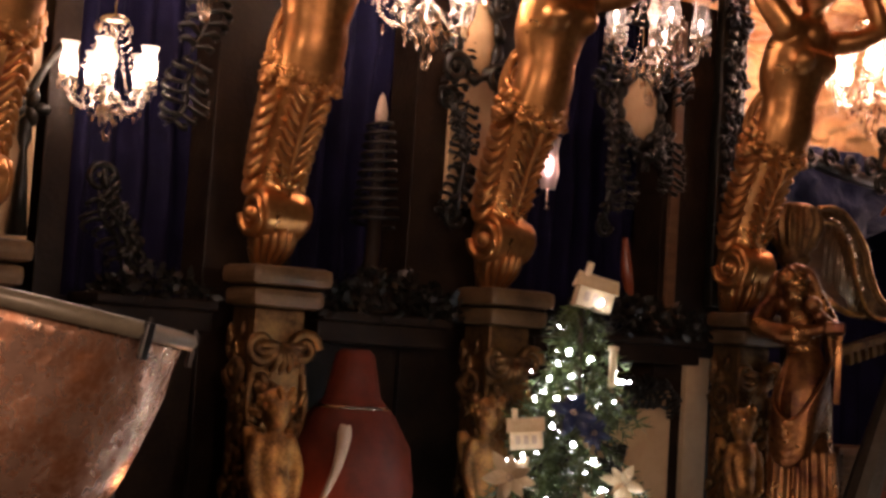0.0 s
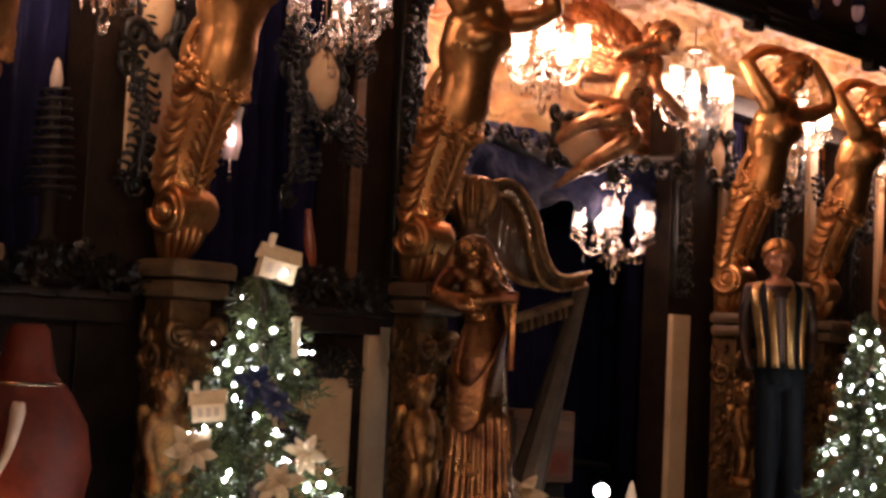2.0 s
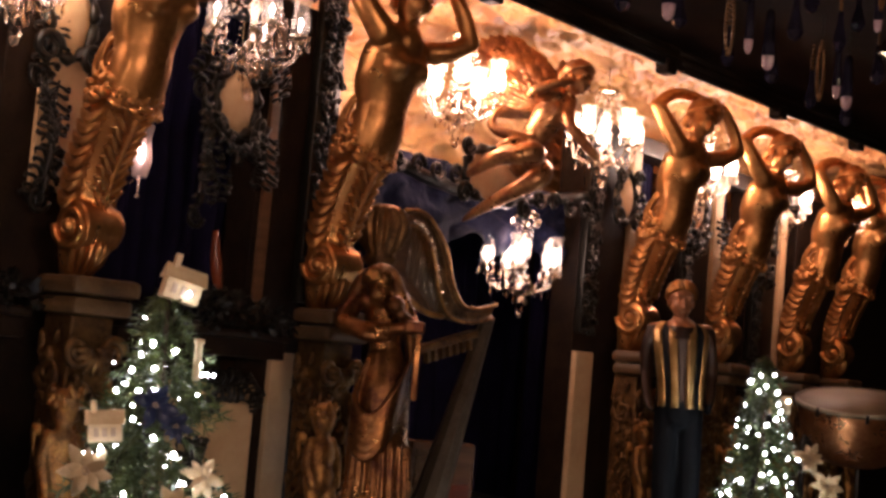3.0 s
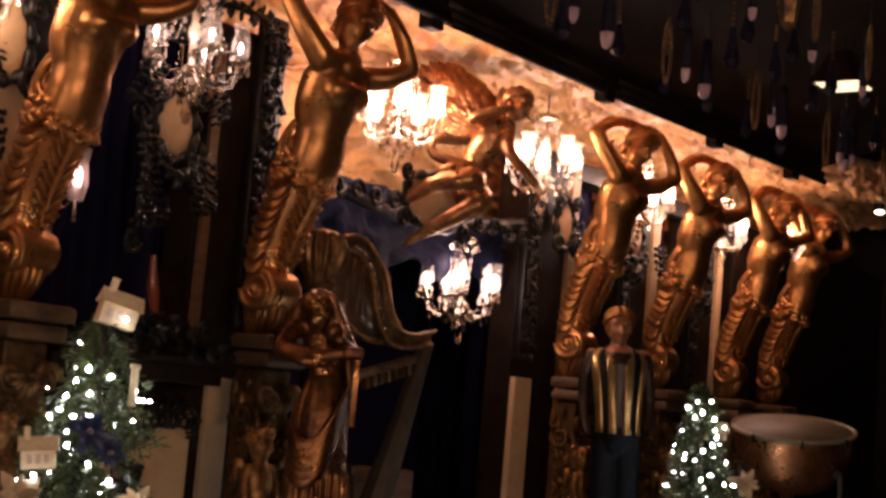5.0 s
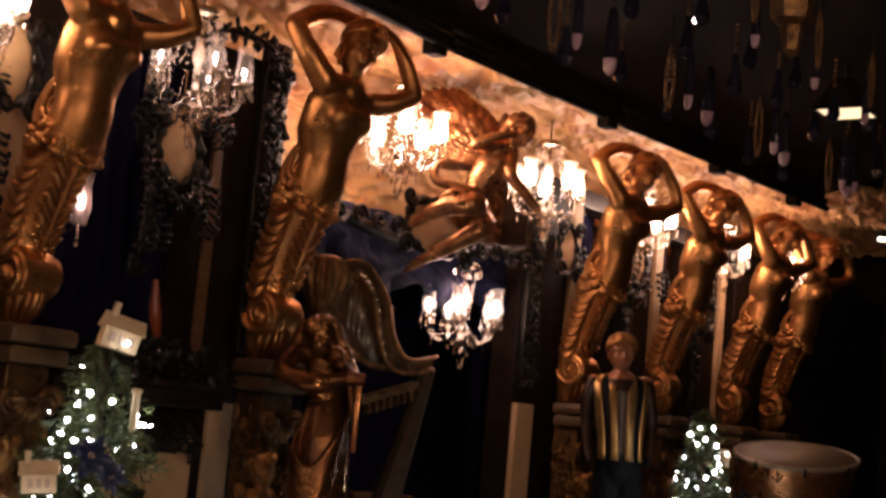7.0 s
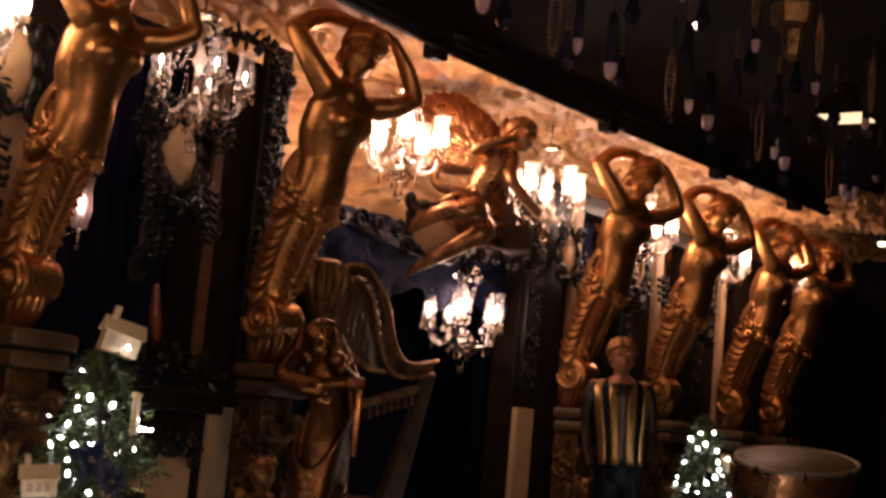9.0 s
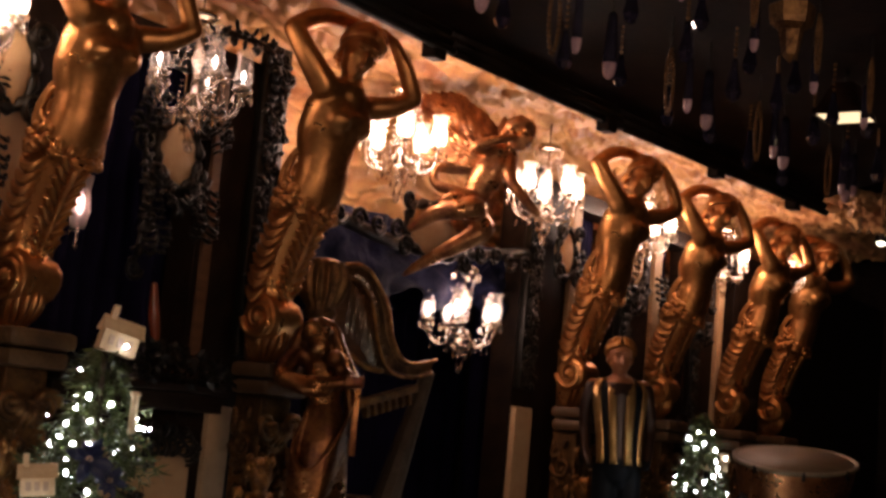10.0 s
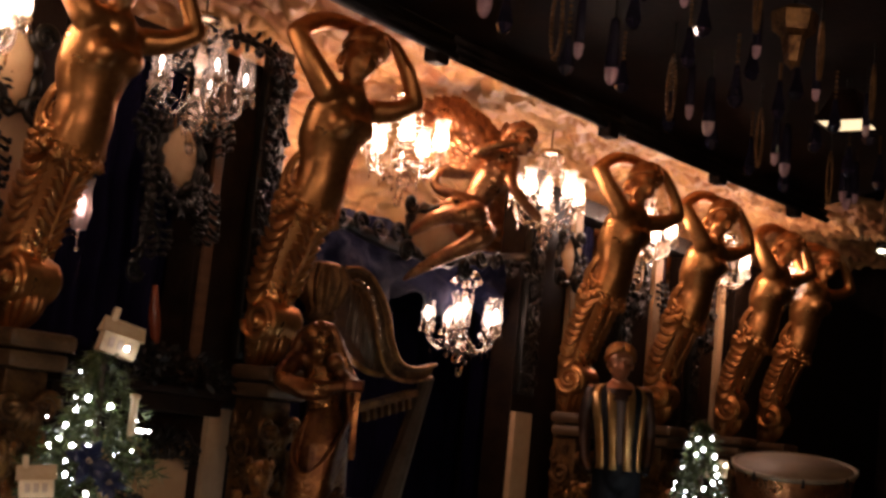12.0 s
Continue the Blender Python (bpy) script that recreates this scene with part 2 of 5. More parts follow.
def cloud_ceiling():
    """Crumpled ochre plaster, hung low over the figures."""
    bm = bmesh.new()
    nx, ny, x0, x1, y0, y1, z = 900, 200, -1.0, 12.9, 3.3, 5.9, 3.6
    grid = []
    for i in range(nx + 1):
        row = []
        for j in range(ny + 1):
            x, run = x0 + (x1 - x0) * i / nx, y0 + (y1 - y0) * j / ny
            p = Vector((x * 3.6 + run * 2.0, run * 10.0 - x * 1.4, 0.3))
            p += 0.7 * noise.noise_vector(p * 0.6)
            ridge = 0.5 - abs(noise.noise(p)) * 1.6
            flake = Vector((p.x * 1.5, p.y * 0.95, 0.0)) + 0.35 * noise.noise_vector(p * 1.3)
            heart = noise.voronoi(flake)[1][0]
            way = noise.noise(heart * 7.3) * 9.0
            tilt = (flake - heart).x * math.cos(way) + (flake - heart).y * math.sin(way)
            drop = 0.05 * ridge + 0.05 * tilt - 0.05 * noise.noise(Vector((x, run, 4)))
            turn = min(1.0, max(0.0, (run - 4.95) / 0.25)) * math.pi / 2
            if turn <= 0:
                q = (x, run, z - drop)
            elif turn < math.pi / 2:
                q = (x, 4.95 + (0.16 - drop) * math.sin(turn), z - 0.16 + (0.16 - drop) * math.cos(turn))
            else:
                q = (x, 5.11 - drop, z - 0.16 - (run - 5.2))
            row.append(bm.verts.new(q))
        grid.append(row)
    for i in range(nx):
        for j in range(ny):
            bm.faces.new((grid[i][j], grid[i + 1][j], grid[i + 1][j + 1], grid[i][j + 1]))
    bmesh.ops.recalc_face_normals(bm, faces=bm.faces)
    ob = solid("ceiling", bm, CEIL, "low ochre ceiling of crumpled painted cloud plaster", "ceiling", kind="structure")
    t = ob.modifiers.new("plaster", "SOLIDIFY")
    t.thickness, t.offset = 0.03, 1.0
    return ob


cloud_ceiling()


def facade():
    """Dark carved wall of the facade, with bays cut through it."""
    top = thing("wall_facade", "dark carved facade wall with tan panels and open bays", "wall", kind="structure")

    def panel(name, x0, x1, z0, z1, y0, y1, mat, label="", bevel=0.006):
        bm = bmesh.new()
        box(bm, (x0, y0, z0), (x1, y1, z1), bevel)
        return part(name, bm, mat, top, label, flat=True)

    piers = [(-5.0, 0.6), (1.74, 1.84), (2.36, 2.72), (3.24, 3.75), (4.64, 5.12), (7.45, 8.0), (8.7, 9.2), (9.85, 10.35), (10.7, 14.5)]
    for a, b in piers:
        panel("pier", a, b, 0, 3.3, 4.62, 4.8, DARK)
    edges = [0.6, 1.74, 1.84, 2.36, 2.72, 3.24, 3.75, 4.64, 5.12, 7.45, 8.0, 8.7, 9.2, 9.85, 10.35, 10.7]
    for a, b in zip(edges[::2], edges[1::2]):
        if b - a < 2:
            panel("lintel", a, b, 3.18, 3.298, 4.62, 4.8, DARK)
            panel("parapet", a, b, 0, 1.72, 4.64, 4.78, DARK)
    # tan panels, set proud of the wood
    panel("tan_panel", 0.7, 1.70, 1.86, 3.3, 4.595, 4.64, TAN, "tan plaster panel")
    panel("tan_panel", 3.40, 3.62, 2.2, 2.8, 4.60, 4.64, TAN, "tan plaster panel")
    # tan like the other strips, darkened to wood brown for the shade on it
    panel("tan_strip", 4.672, 4.73, 1.75, 3.2, 4.60, 4.64, WOOD, "narrow tan strip")
    panel("tan_panel", 4.25, 4.745, 0.2, 1.5, 4.605, 4.66, TAN, "tan plaster panel")
    panel("tan_strip", 4.82, 4.97, 0.2, 1.66, 4.59, 4.64, TAN, "tan pilaster")
    panel("tan_panel", 2.74, 3.22, 0.2, 1.02, 4.62, 4.66, TAN, "tan plaster panel")
    panel("tan_strip", 7.46, 7.66, 0.2, 1.84, 4.585, 4.64, TAN, "tan pilaster")
    panel("tan_strip", 8.02, 8.12, 0.2, 3.3, 4.60, 4.64, TAN, "narrow tan strip")
    panel("tan_strip", 9.22, 9.34, 1.9, 3.2, 4.60, 4.64, TAN, "narrow tan strip")
    panel("tan_strip", 10.37, 10.47, 1.9, 3.2, 4.60, 4.64, TAN, "narrow tan strip")
    panel("tan_panel", 8.2, 8.66, 0.2, 1.5, 4.61, 4.66, TAN, "tan plaster panel")
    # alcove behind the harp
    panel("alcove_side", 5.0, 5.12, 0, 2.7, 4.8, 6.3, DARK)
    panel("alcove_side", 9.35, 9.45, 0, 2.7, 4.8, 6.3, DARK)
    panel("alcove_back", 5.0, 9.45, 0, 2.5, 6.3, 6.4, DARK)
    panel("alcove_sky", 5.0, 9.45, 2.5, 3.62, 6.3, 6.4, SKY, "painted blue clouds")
    return top


facade()


def canopy():
    """A dark flat canopy over the walkway, with a moulded edge and brackets; it ends in a sharp corner."""
    plan = [(-4.9, 3.63), (5.1, 3.62), (6.6, 3.545), (9.13, 3.335), (6.1, 0.1), (3.5, -3.9), (-4.9, -3.9)]
    top = thing("canopy", "dark wooden canopy with a moulded edge over the walkway", "canopy", kind="structure")
    bm = bmesh.new()
    low = [bm.verts.new((x, y, 3.42)) for x, y in plan]
    high = [bm.verts.new((x, y, 3.58)) for x, y in plan]
    bm.faces.new(low)
    bm.faces.new(high[::-1])
    for i in range(len(plan)):
        j = (i + 1) % len(plan)
        bm.faces.new((low[i], high[i], high[j], low[j]))
    part("soffit", bm, SOFFIT, top, "dark boarded soffit", flat=True)
    for z, out, r in ((3.32, 0.0, 0.022), (3.365, 0.022, 0.03), (3.42, 0.045, 0.035)):
        bm = bmesh.new()
        for a, b in zip(plan[:3], plan[1:4]):
            tube(bm, [(a[0], a[1] + out, z), (b[0], b[1] + out, z)], r, 8)
        part("edge_moulding", bm, DARK, top)
    for x in (3.3, 5.0, 6.45, 7.66, 8.7):
        y = 3.63 if x < 5.1 else 3.63 - (x - 5.1) * 0.07
        bm = bmesh.new()
        box(bm, (x - 0.05, y - 0.02, 3.26), (x + 0.05, y + 0.06, 3.34), 0.015)
        part("bracket", bm, DARK, top, flat=True)


canopy()


def curtain(x0, x1, z0, z1, y, label, deep=0.04, pitch=0.11):
    bm = bmesh.new()
    n = max(12, int((x1 - x0) / 0.012))
    cols = []
    for i in range(n + 1):
        x = x0 + (x1 - x0) * i / n
        d = deep * (math.sin(2 * math.pi * x / pitch) + 0.5 * math.sin(2 * math.pi * x / pitch * 0.37 + 1) + noise.noise((x * 3, y, 0)))
        cols.append([bm.verts.new((x + 0.02 * noise.noise((x * 2, k, 3)), y + d * (0.75 + 0.25 * k / 8), z1 + (z0 - z1) * k / 8)) for k in range(9)])
    for a, b in zip(cols, cols[1:]):
        for k in range(8):
            bm.faces.new((a[k], a[k + 1], b[k + 1], b[k]))
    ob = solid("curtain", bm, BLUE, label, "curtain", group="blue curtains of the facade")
    t = ob.modifiers.new("cloth", "SOLIDIFY")
    t.thickness = 0.006
    return ob


for a, b in ((0.55, 1.0), (1.80, 2.42), (2.70, 3.28), (3.72, 4.68), (7.96, 8.74), (9.16, 9.9), (10.3, 10.75)):
    curtain(a, b, 1.5, 3.28, 4.86, "dark blue velvet curtain hung in a bay of the facade")
curtain(5.15, 9.3, 0.05, 2.5, 6.2, "dark blue velvet curtain across the back of the alcove", 0.05, 0.2)
curtain(8.02, 9.3, 0.05, 2.7, 5.3, "dark blue velvet curtain closing the side of the alcove", 0.04, 0.2)


# ---- gilded caryatids ----
def head_forms(bm, m, r=1.0):
    """Soft forms of a head that faces -y: skull, jaw, cheeks, neck-roots."""
    def lump(at, size, turn=(0, 0, 0), sub=3):
        bmesh.ops.create_icosphere(bm, subdivisions=sub, radius=1.0, matrix=m @ pose(*(c * r for c in at), *turn) @ Matrix.Diagonal((*(c * r for c in size), 1)))
    lump((0, 0.012, 0.03), (0.078, 0.092, 0.085))
    lump((0, -0.022, -0.03), (0.064, 0.072, 0.082))
    lump((0, -0.062, -0.088), (0.027, 0.026, 0.022))
    for s in (-1, 1):
        lump((s * 0.036, -0.062, -0.028), (0.024, 0.022, 0.024))
        lump((s * 0.03, -0.078, 0.028), (0.034, 0.016, 0.012), (0, s * 10, 0))
    lump((0, -0.09, -0.016), (0.011, 0.022, 0.034), (-14, 0, 0))


def head_features(bm, m, r=1.0):
    """Nose, eyes and lips, crisp on the finished skin."""
    def lump(at, size, turn=(0, 0, 0)):
        bmesh.ops.create_icosphere(bm, subdivisions=2, radius=1.0, matrix=m @ pose(*(c * r for c in at), *turn) @ Matrix.Diagonal((*(c * r for c in size), 1)))
    lump((0, -0.101, -0.024), (0.010, 0.017, 0.03), (-16, 0, 0))
    lump((0, -0.109, -0.042), (0.013, 0.012, 0.009))
    lump((0, -0.092, -0.066), (0.021, 0.011, 0.0055))
    lump((0, -0.09, -0.076), (0.017, 0.011, 0.006))
    for s in (-1, 1):
        lump((s * 0.032, -0.082, 0.008), (0.016, 0.009, 0.008))
        lump((s * 0.034, -0.087, 0.03), (0.026, 0.008, 0.005), (0, s * 12, 0))
        lump((s * 0.078, 0.0, -0.02), (0.008, 0.016, 0.026))


def wavy_hair(bm, m, r=1.0, seed=4, locks=26):
    """Parted wavy locks combed back over the skull, and a knot at the nape."""
    rng = random.Random(seed)
    mid = Vector((0, 0.012, 0.026))
    for s in (-1, 1):
        for k in range(locks // 2):
            u = k / (locks // 2 - 1)
            up = math.radians(34 + 75 * u)
            d0 = Vector((s * 0.04, -math.cos(up), math.sin(up)))
            d1 = Vector((s * 1.25, -0.45 + 0.75 * u, 0.28 + 0.5 * u))
            d2 = Vector((s * (0.5 - 0.3 * u), 0.85, -0.55 + 0.6 * u))
            pts, rad = [], []
            for i in range(10):
                w = i / 9
                d = (d0 * (1 - w) ** 2 + d1 * 2 * w * (1 - w) + d2 * w * w).normalized()
                wave = 1.0 + 0.035 * math.sin(w * 13 + k * 0.8)
                pts.append(m @ ((mid + Vector((d.x * 0.083, d.y * 0.095, d.z * 0.09)) * wave) * r))
                rad.append(r * (0.009 + 0.007 * math.sin(math.pi * w) + 0.002 * math.sin(w * 11 + k)))
            tube(bm, pts, rad, 7)
    for k in range(16):
        a = rng.uniform(0, 6.28)
        at = Vector((0.045 * math.cos(a), 0.092 + rng.uniform(-0.02, 0.02), -0.02 + 0.045 * math.sin(a)))
        bmesh.ops.create_icosphere(bm, subdivisions=1, radius=0.024 * r, matrix=m @ Matrix.Translation(at * r))


def caryatid_mesh():
    bm = bmesh.new()

    def w(x, y, z):
        """From the upright figure to the slant that it is given at the end."""
        z += 0.08
        return (x, y - 0.03 + 0.12 * (z - 0.8), z)

    head = Matrix.Translation(w(0.0, -0.405, 1.43)) @ pose(0, 0, 0, 16, 17, -24)
    # tapering curved leg
    limb(bm, [(0, 0.0, 0.05), (0, -0.01, 0.25), (0, -0.06, 0.5), (0, -0.16, 0.74), (0, -0.215, 0.9)], [0.075, 0.095, 0.105, 0.112, 0.105], 6, 20)
    # belly, waist and rib cage
    limb(bm, [w(0, -0.2, 0.72), w(0, -0.245, 0.84), w(0, -0.258, 0.93), w(0, -0.27, 1.05), w(0, -0.315, 1.17), w(0, -0.345, 1.22)], [0.116, 0.112, 0.107, 0.134, 0.14, 0.1], 7, 24, 1.22)
    ball(bm, w(0, -0.29, 0.83), (0.075, 0.045, 0.08), 3)
    limb(bm, [w(-0.15, -0.345, 1.235), w(0.0, -0.355, 1.235), w(0.15, -0.335, 1.205)], [0.062, 0.066, 0.06])
    for s in (-1, 1):
        ball(bm, w(s * 0.074, -0.384, 1.1), (0.066, 0.058, 0.064), 3)
        ball(bm, w(s * 0.08, -0.362, 1.14), (0.066, 0.056, 0.075), 3)
        ball(bm, w(s * 0.076, -0.44, 1.098), 0.014, 2)
    # one arm folded over the head, the other bent out before it
    limb(bm, [w(-0.15, -0.345, 1.245), w(-0.235, -0.305, 1.36), w(-0.30, -0.26, 1.475)], [0.064, 0.054, 0.045])
    limb(bm, [w(-0.30, -0.26, 1.475), w(-0.19, -0.285, 1.55), w(-0.07, -0.32, 1.578), w(0.08, -0.38, 1.565)], [0.046, 0.046, 0.038, 0.027])
    limb(bm, [w(0.08, -0.38, 1.565), w(0.13, -0.41, 1.55)], [0.028, 0.018])
    limb(bm, [w(0.15, -0.335, 1.215), w(0.25, -0.42, 1.235), w(0.33, -0.485, 1.287)], [0.06, 0.052, 0.043])
    limb(bm, [w(0.33, -0.485, 1.287), w(0.285, -0.465, 1.41), w(0.20, -0.44, 1.53)], [0.043, 0.041, 0.028])
    limb(bm, [w(0.20, -0.44, 1.53), w(0.13, -0.42, 1.57)], [0.028, 0.018])
    limb(bm, [w(0, -0.345, 1.21), w(0.0, -0.385, 1.36)], [0.058, 0.05])
    head_forms(bm, head, 1.12)
    # foot volute
    tube(bm, [(-0.1, -0.055, 0.2), (0.1, -0.055, 0.2)], 0.1, 20)
    tube(bm, [(0, 0.0, 0.12), (0, 0.03, 0.0)], [0.085, 0.05], 14)
    bm = melted(bm, 0.0095, 9)
    head_features(bm, head, 1.12)
    wavy_hair(bm, head, 1.12)
    # volute spirals and rosette on both cheeks
    for s in (-1, 1):
        spiral(bm, (s * 0.105, -0.055, 0.2), 0.093, 1.8, 0.018, "x", s)
        ball(bm, (s * 0.11, -0.055, 0.2), 0.03, 2)
        # long ear-shaped scroll that rises from the garland over the hip
        x, y, z = w(s * 0.118, -0.215, 0.86)
        spiral(bm, (x, y, z), 0.062, 1.7, 0.014, "x", s)
        for off in (0.0, 0.024):
            tube(bm, curve([(x, y + 0.062 + off, z - 0.1), (x, y + 0.068 + off, z), (x * 0.97, y + 0.03, z + 0.085 + off), (x * 0.95, y - 0.04, z + 0.07 + off)], 5), [0.006 + 0.009 * math.sin(math.pi * min(1, i / 15)) for i in range(16)], 6)
    # garland of fruit round the hips
    rng = random.Random(4)
    for k in range(230):
        a = rng.uniform(0, 2 * math.pi)
        sag = 0.03 * math.cos(2 * a)
        ball(bm, (0.148 * math.cos(a), -0.2 + 0.132 * math.sin(a), 0.79 + sag + rng.uniform(-0.055, 0.055)), rng.uniform(0.015, 0.026), 1)

    def leg(z):
        u = max(0.0, (z - 0.25) / 0.5)
        return -0.01 - 0.165 * u ** 1.4, 0.095 + 0.022 * u

    # broad curled leaf lobes, one over the other, down both flanks
    for s in (-1, 1):
        for k in range(8):
            z = 0.31 + k * 0.056
            y, r = leg(z)
            j = rng.uniform(-0.008, 0.008)
            for q, thick in ((0, 0.021), (1, 0.013)):
                o = 0.012 * q
                pts = [(s * (r * 0.86 + o), y + r * 0.6, z + 0.05 + j), (s * (r * 1.05 + o), y + r * 0.28, z + 0.012 + j - 0.014 * q), (s * (r * 1.1 + o), y - r * 0.1, z - 0.008 + j - 0.018 * q), (s * (r * 1.0 + o), y - r * 0.44, z + 0.02 + j - 0.01 * q), (s * (r * 0.88 + o), y - r * 0.56, z + 0.046 + j)]
                path = curve(pts, 4)
                tube(bm, path, [thick * (0.3 + 0.8 * math.sin(math.pi * i / (len(path) - 1))) for i in range(len(path))], 7)
            ball(bm, (s * r * 0.84, y - r * 0.6, z + 0.052 + j), 0.015, 1)
        # the long veined leaf in front
        for k in range(9):
            z = 0.3 + k * 0.047
            y, r = leg(z)
            y2, r2 = leg(z + 0.07)
            a0, a1, a2, a3 = 1.52, 1.25, 1.0, 0.86
            pts = [(s * (r + 0.008) * math.cos(a0), y - (r + 0.01) * math.sin(a0), z), (s * (r + 0.018) * math.cos(a1), y - (r + 0.02) * math.sin(a1), z + 0.026), (s * (r2 + 0.024) * math.cos(a2), y2 - (r2 + 0.024) * math.sin(a2), z + 0.07), (s * (r2 + 0.03) * math.cos(a3), y2 - (r2 + 0.03) * math.sin(a3), z + 0.066)]
            path = curve(pts, 3)
            tube(bm, path, [0.005 + 0.012 * math.sin(math.pi * (0.1 + 0.85 * i / (len(path) - 1))) for i in range(len(path))], 7, 0.8)
    stem = []
    for k in range(10):
        z = 0.28 + k * 0.05
        y, r = leg(z)
        stem.append((0, y - r - 0.012, z))
    tube(bm, stem, [0.008 + 0.0014 * k for k in range(10)], 7)
    for k in range(7):
        a = math.pi * (0.1 + 0.8 * k / 6)
        tube(bm, curve([(0.085 * math.cos(a), -0.05 - 0.08 * math.sin(a), 0.15), (0.075 * math.cos(a), -0.02 - 0.085 * math.sin(a), 0.07), (0.04 * math.cos(a), 0.0 - 0.05 * math.sin(a), 0.0)], 3), [0.012, 0.018, 0.02, 0.019, 0.016, 0.012, 0.006], 6)
    for v in bm.verts:
        z = v.co.z
        v.co.y += 0.03 * min(1.0, max(0.0, (z - 0.3) / 0.5)) - 0.12 * max(0.0, z - 0.8)
        if z > 0.3:
            v.co.z = 0.3 + (z - 0.3) * 0.84 if z < 0.8 else z - 0.08
    return to_mesh(bm, "caryatid", GOLD)


CARYATID = smooth(caryatid_mesh())
for k, x in enumerate((1.43, 2.50, 3.52, 4.93, 7.80, 8.98, 10.2, 11.06)):
    ob = new("caryatid", CARYATID)
    ob.matrix_basis = pose(x, 4.42, 1.87, 0, 0, (0, 0, 3, 0, -2, 0, 2, -4)[k]) @ Matrix.Scale((0.88, 0.9, 0.94, 1, 1, 1, 1, 1)[k], 4)
    tagged(ob, "gilded female half figure with raised arms on a scrolled leg", "statue", "gilded figures along the facade")


# ---- pedestals under the figures ----
def pedestal():
    top = thing("pedestal", "carved pedestal with a moulded cornice under a gilded figure", "pedestal", group="pedestals of the facade")
    bm = bmesh.new()
    box(bm, (-0.1, -0.13, 0), (0.1, 0.03, 1.722), 0.012)
    part("shaft", bm, DULL_GOLD, top, flat=True)
    for z0, z1, o in ((1.80, 1.868, 0.06), (1.725, 1.792, 0.042)):
        bm = bmesh.new()
        box(bm, (-0.1 - o, -0.15 - o, z0), (0.1 + o, 0.03, z1), 0.026)
        part("cornice_band", bm, STONE, top, flat=True)
    for s in (-1, 1):
        bm = bmesh.new()
        spiral(bm, (s * 0.085, -0.16, 1.59), 0.06, 1.7, 0.019, "y", s)
        part("scroll", bm, DULL_GOLD, top)
        bm = bmesh.new()
        spiral(bm, (s * 0.118, -0.05, 1.5), 0.065, 1.6, 0.018, "x", s)
        part("side_scroll", bm, DULL_GOLD, top)
        bm = bmesh.new()
        tube(bm, curve([(s * 0.1, -0.135, 1.5), (s * 0.112, -0.14, 1.38), (s * 0.09, -0.138, 1.25), (s * 0.104, -0.135, 1.0), (s * 0.095, -0.13, 0.8)], 5), 0.013, 7)
        part("side_strap", bm, DULL_GOLD, top)
    for k in range(9):
        a = math.pi * (0.02 + 0.96 * k / 8) + math.pi
        bm = bmesh.new()
        tube(bm, curve([(0, -0.14, 1.6), (0.05 * math.cos(a), -0.175, 1.6 + 0.045 * math.sin(a)), (0.1 * math.cos(a), -0.15, 1.6 + 0.1 * math.sin(a))], 3), [0.006, 0.011, 0.014, 0.016, 0.016, 0.013, 0.006], 7)
        part("shell_rib", bm, DULL_GOLD, top)
    rng = random.Random(21)
    bm = bmesh.new()
    for k in range(70):
        u, z = rng.uniform(-0.1, 0.1), rng.uniform(0.9, 1.48)
        ball(bm, (u, -0.14 - rng.uniform(0, 0.02), z), (rng.uniform(0.012, 0.02), 0.016, rng.uniform(0.028, 0.045)), 1, (rng.uniform(-20, 20), 140 * u * 4 + rng.uniform(-40, 40), 0))
    for k in range(70):
        u, z = rng.uniform(-0.12, 0.02), rng.uniform(0.9, 1.66)
        ball(bm, (-0.108, u, z), (0.016, rng.uniform(0.012, 0.02), rng.uniform(0.028, 0.045)), 1, (rng.uniform(-60, 60), 0, 0))
    tagged(part("carved_relief", bm, DULL_GOLD, top, "carved gilded leaves in relief"), kind="stuff")
    return top


first = pedestal()
PED_X = (1.43, 2.50, 3.52, 4.93, 7.80, 8.98, 10.2, 11.06)
first.matrix_basis = pose(PED_X[0], 4.42, 0)
for x in PED_X[1:]:
    copy_thing(first, pose(x, 4.42, 0))


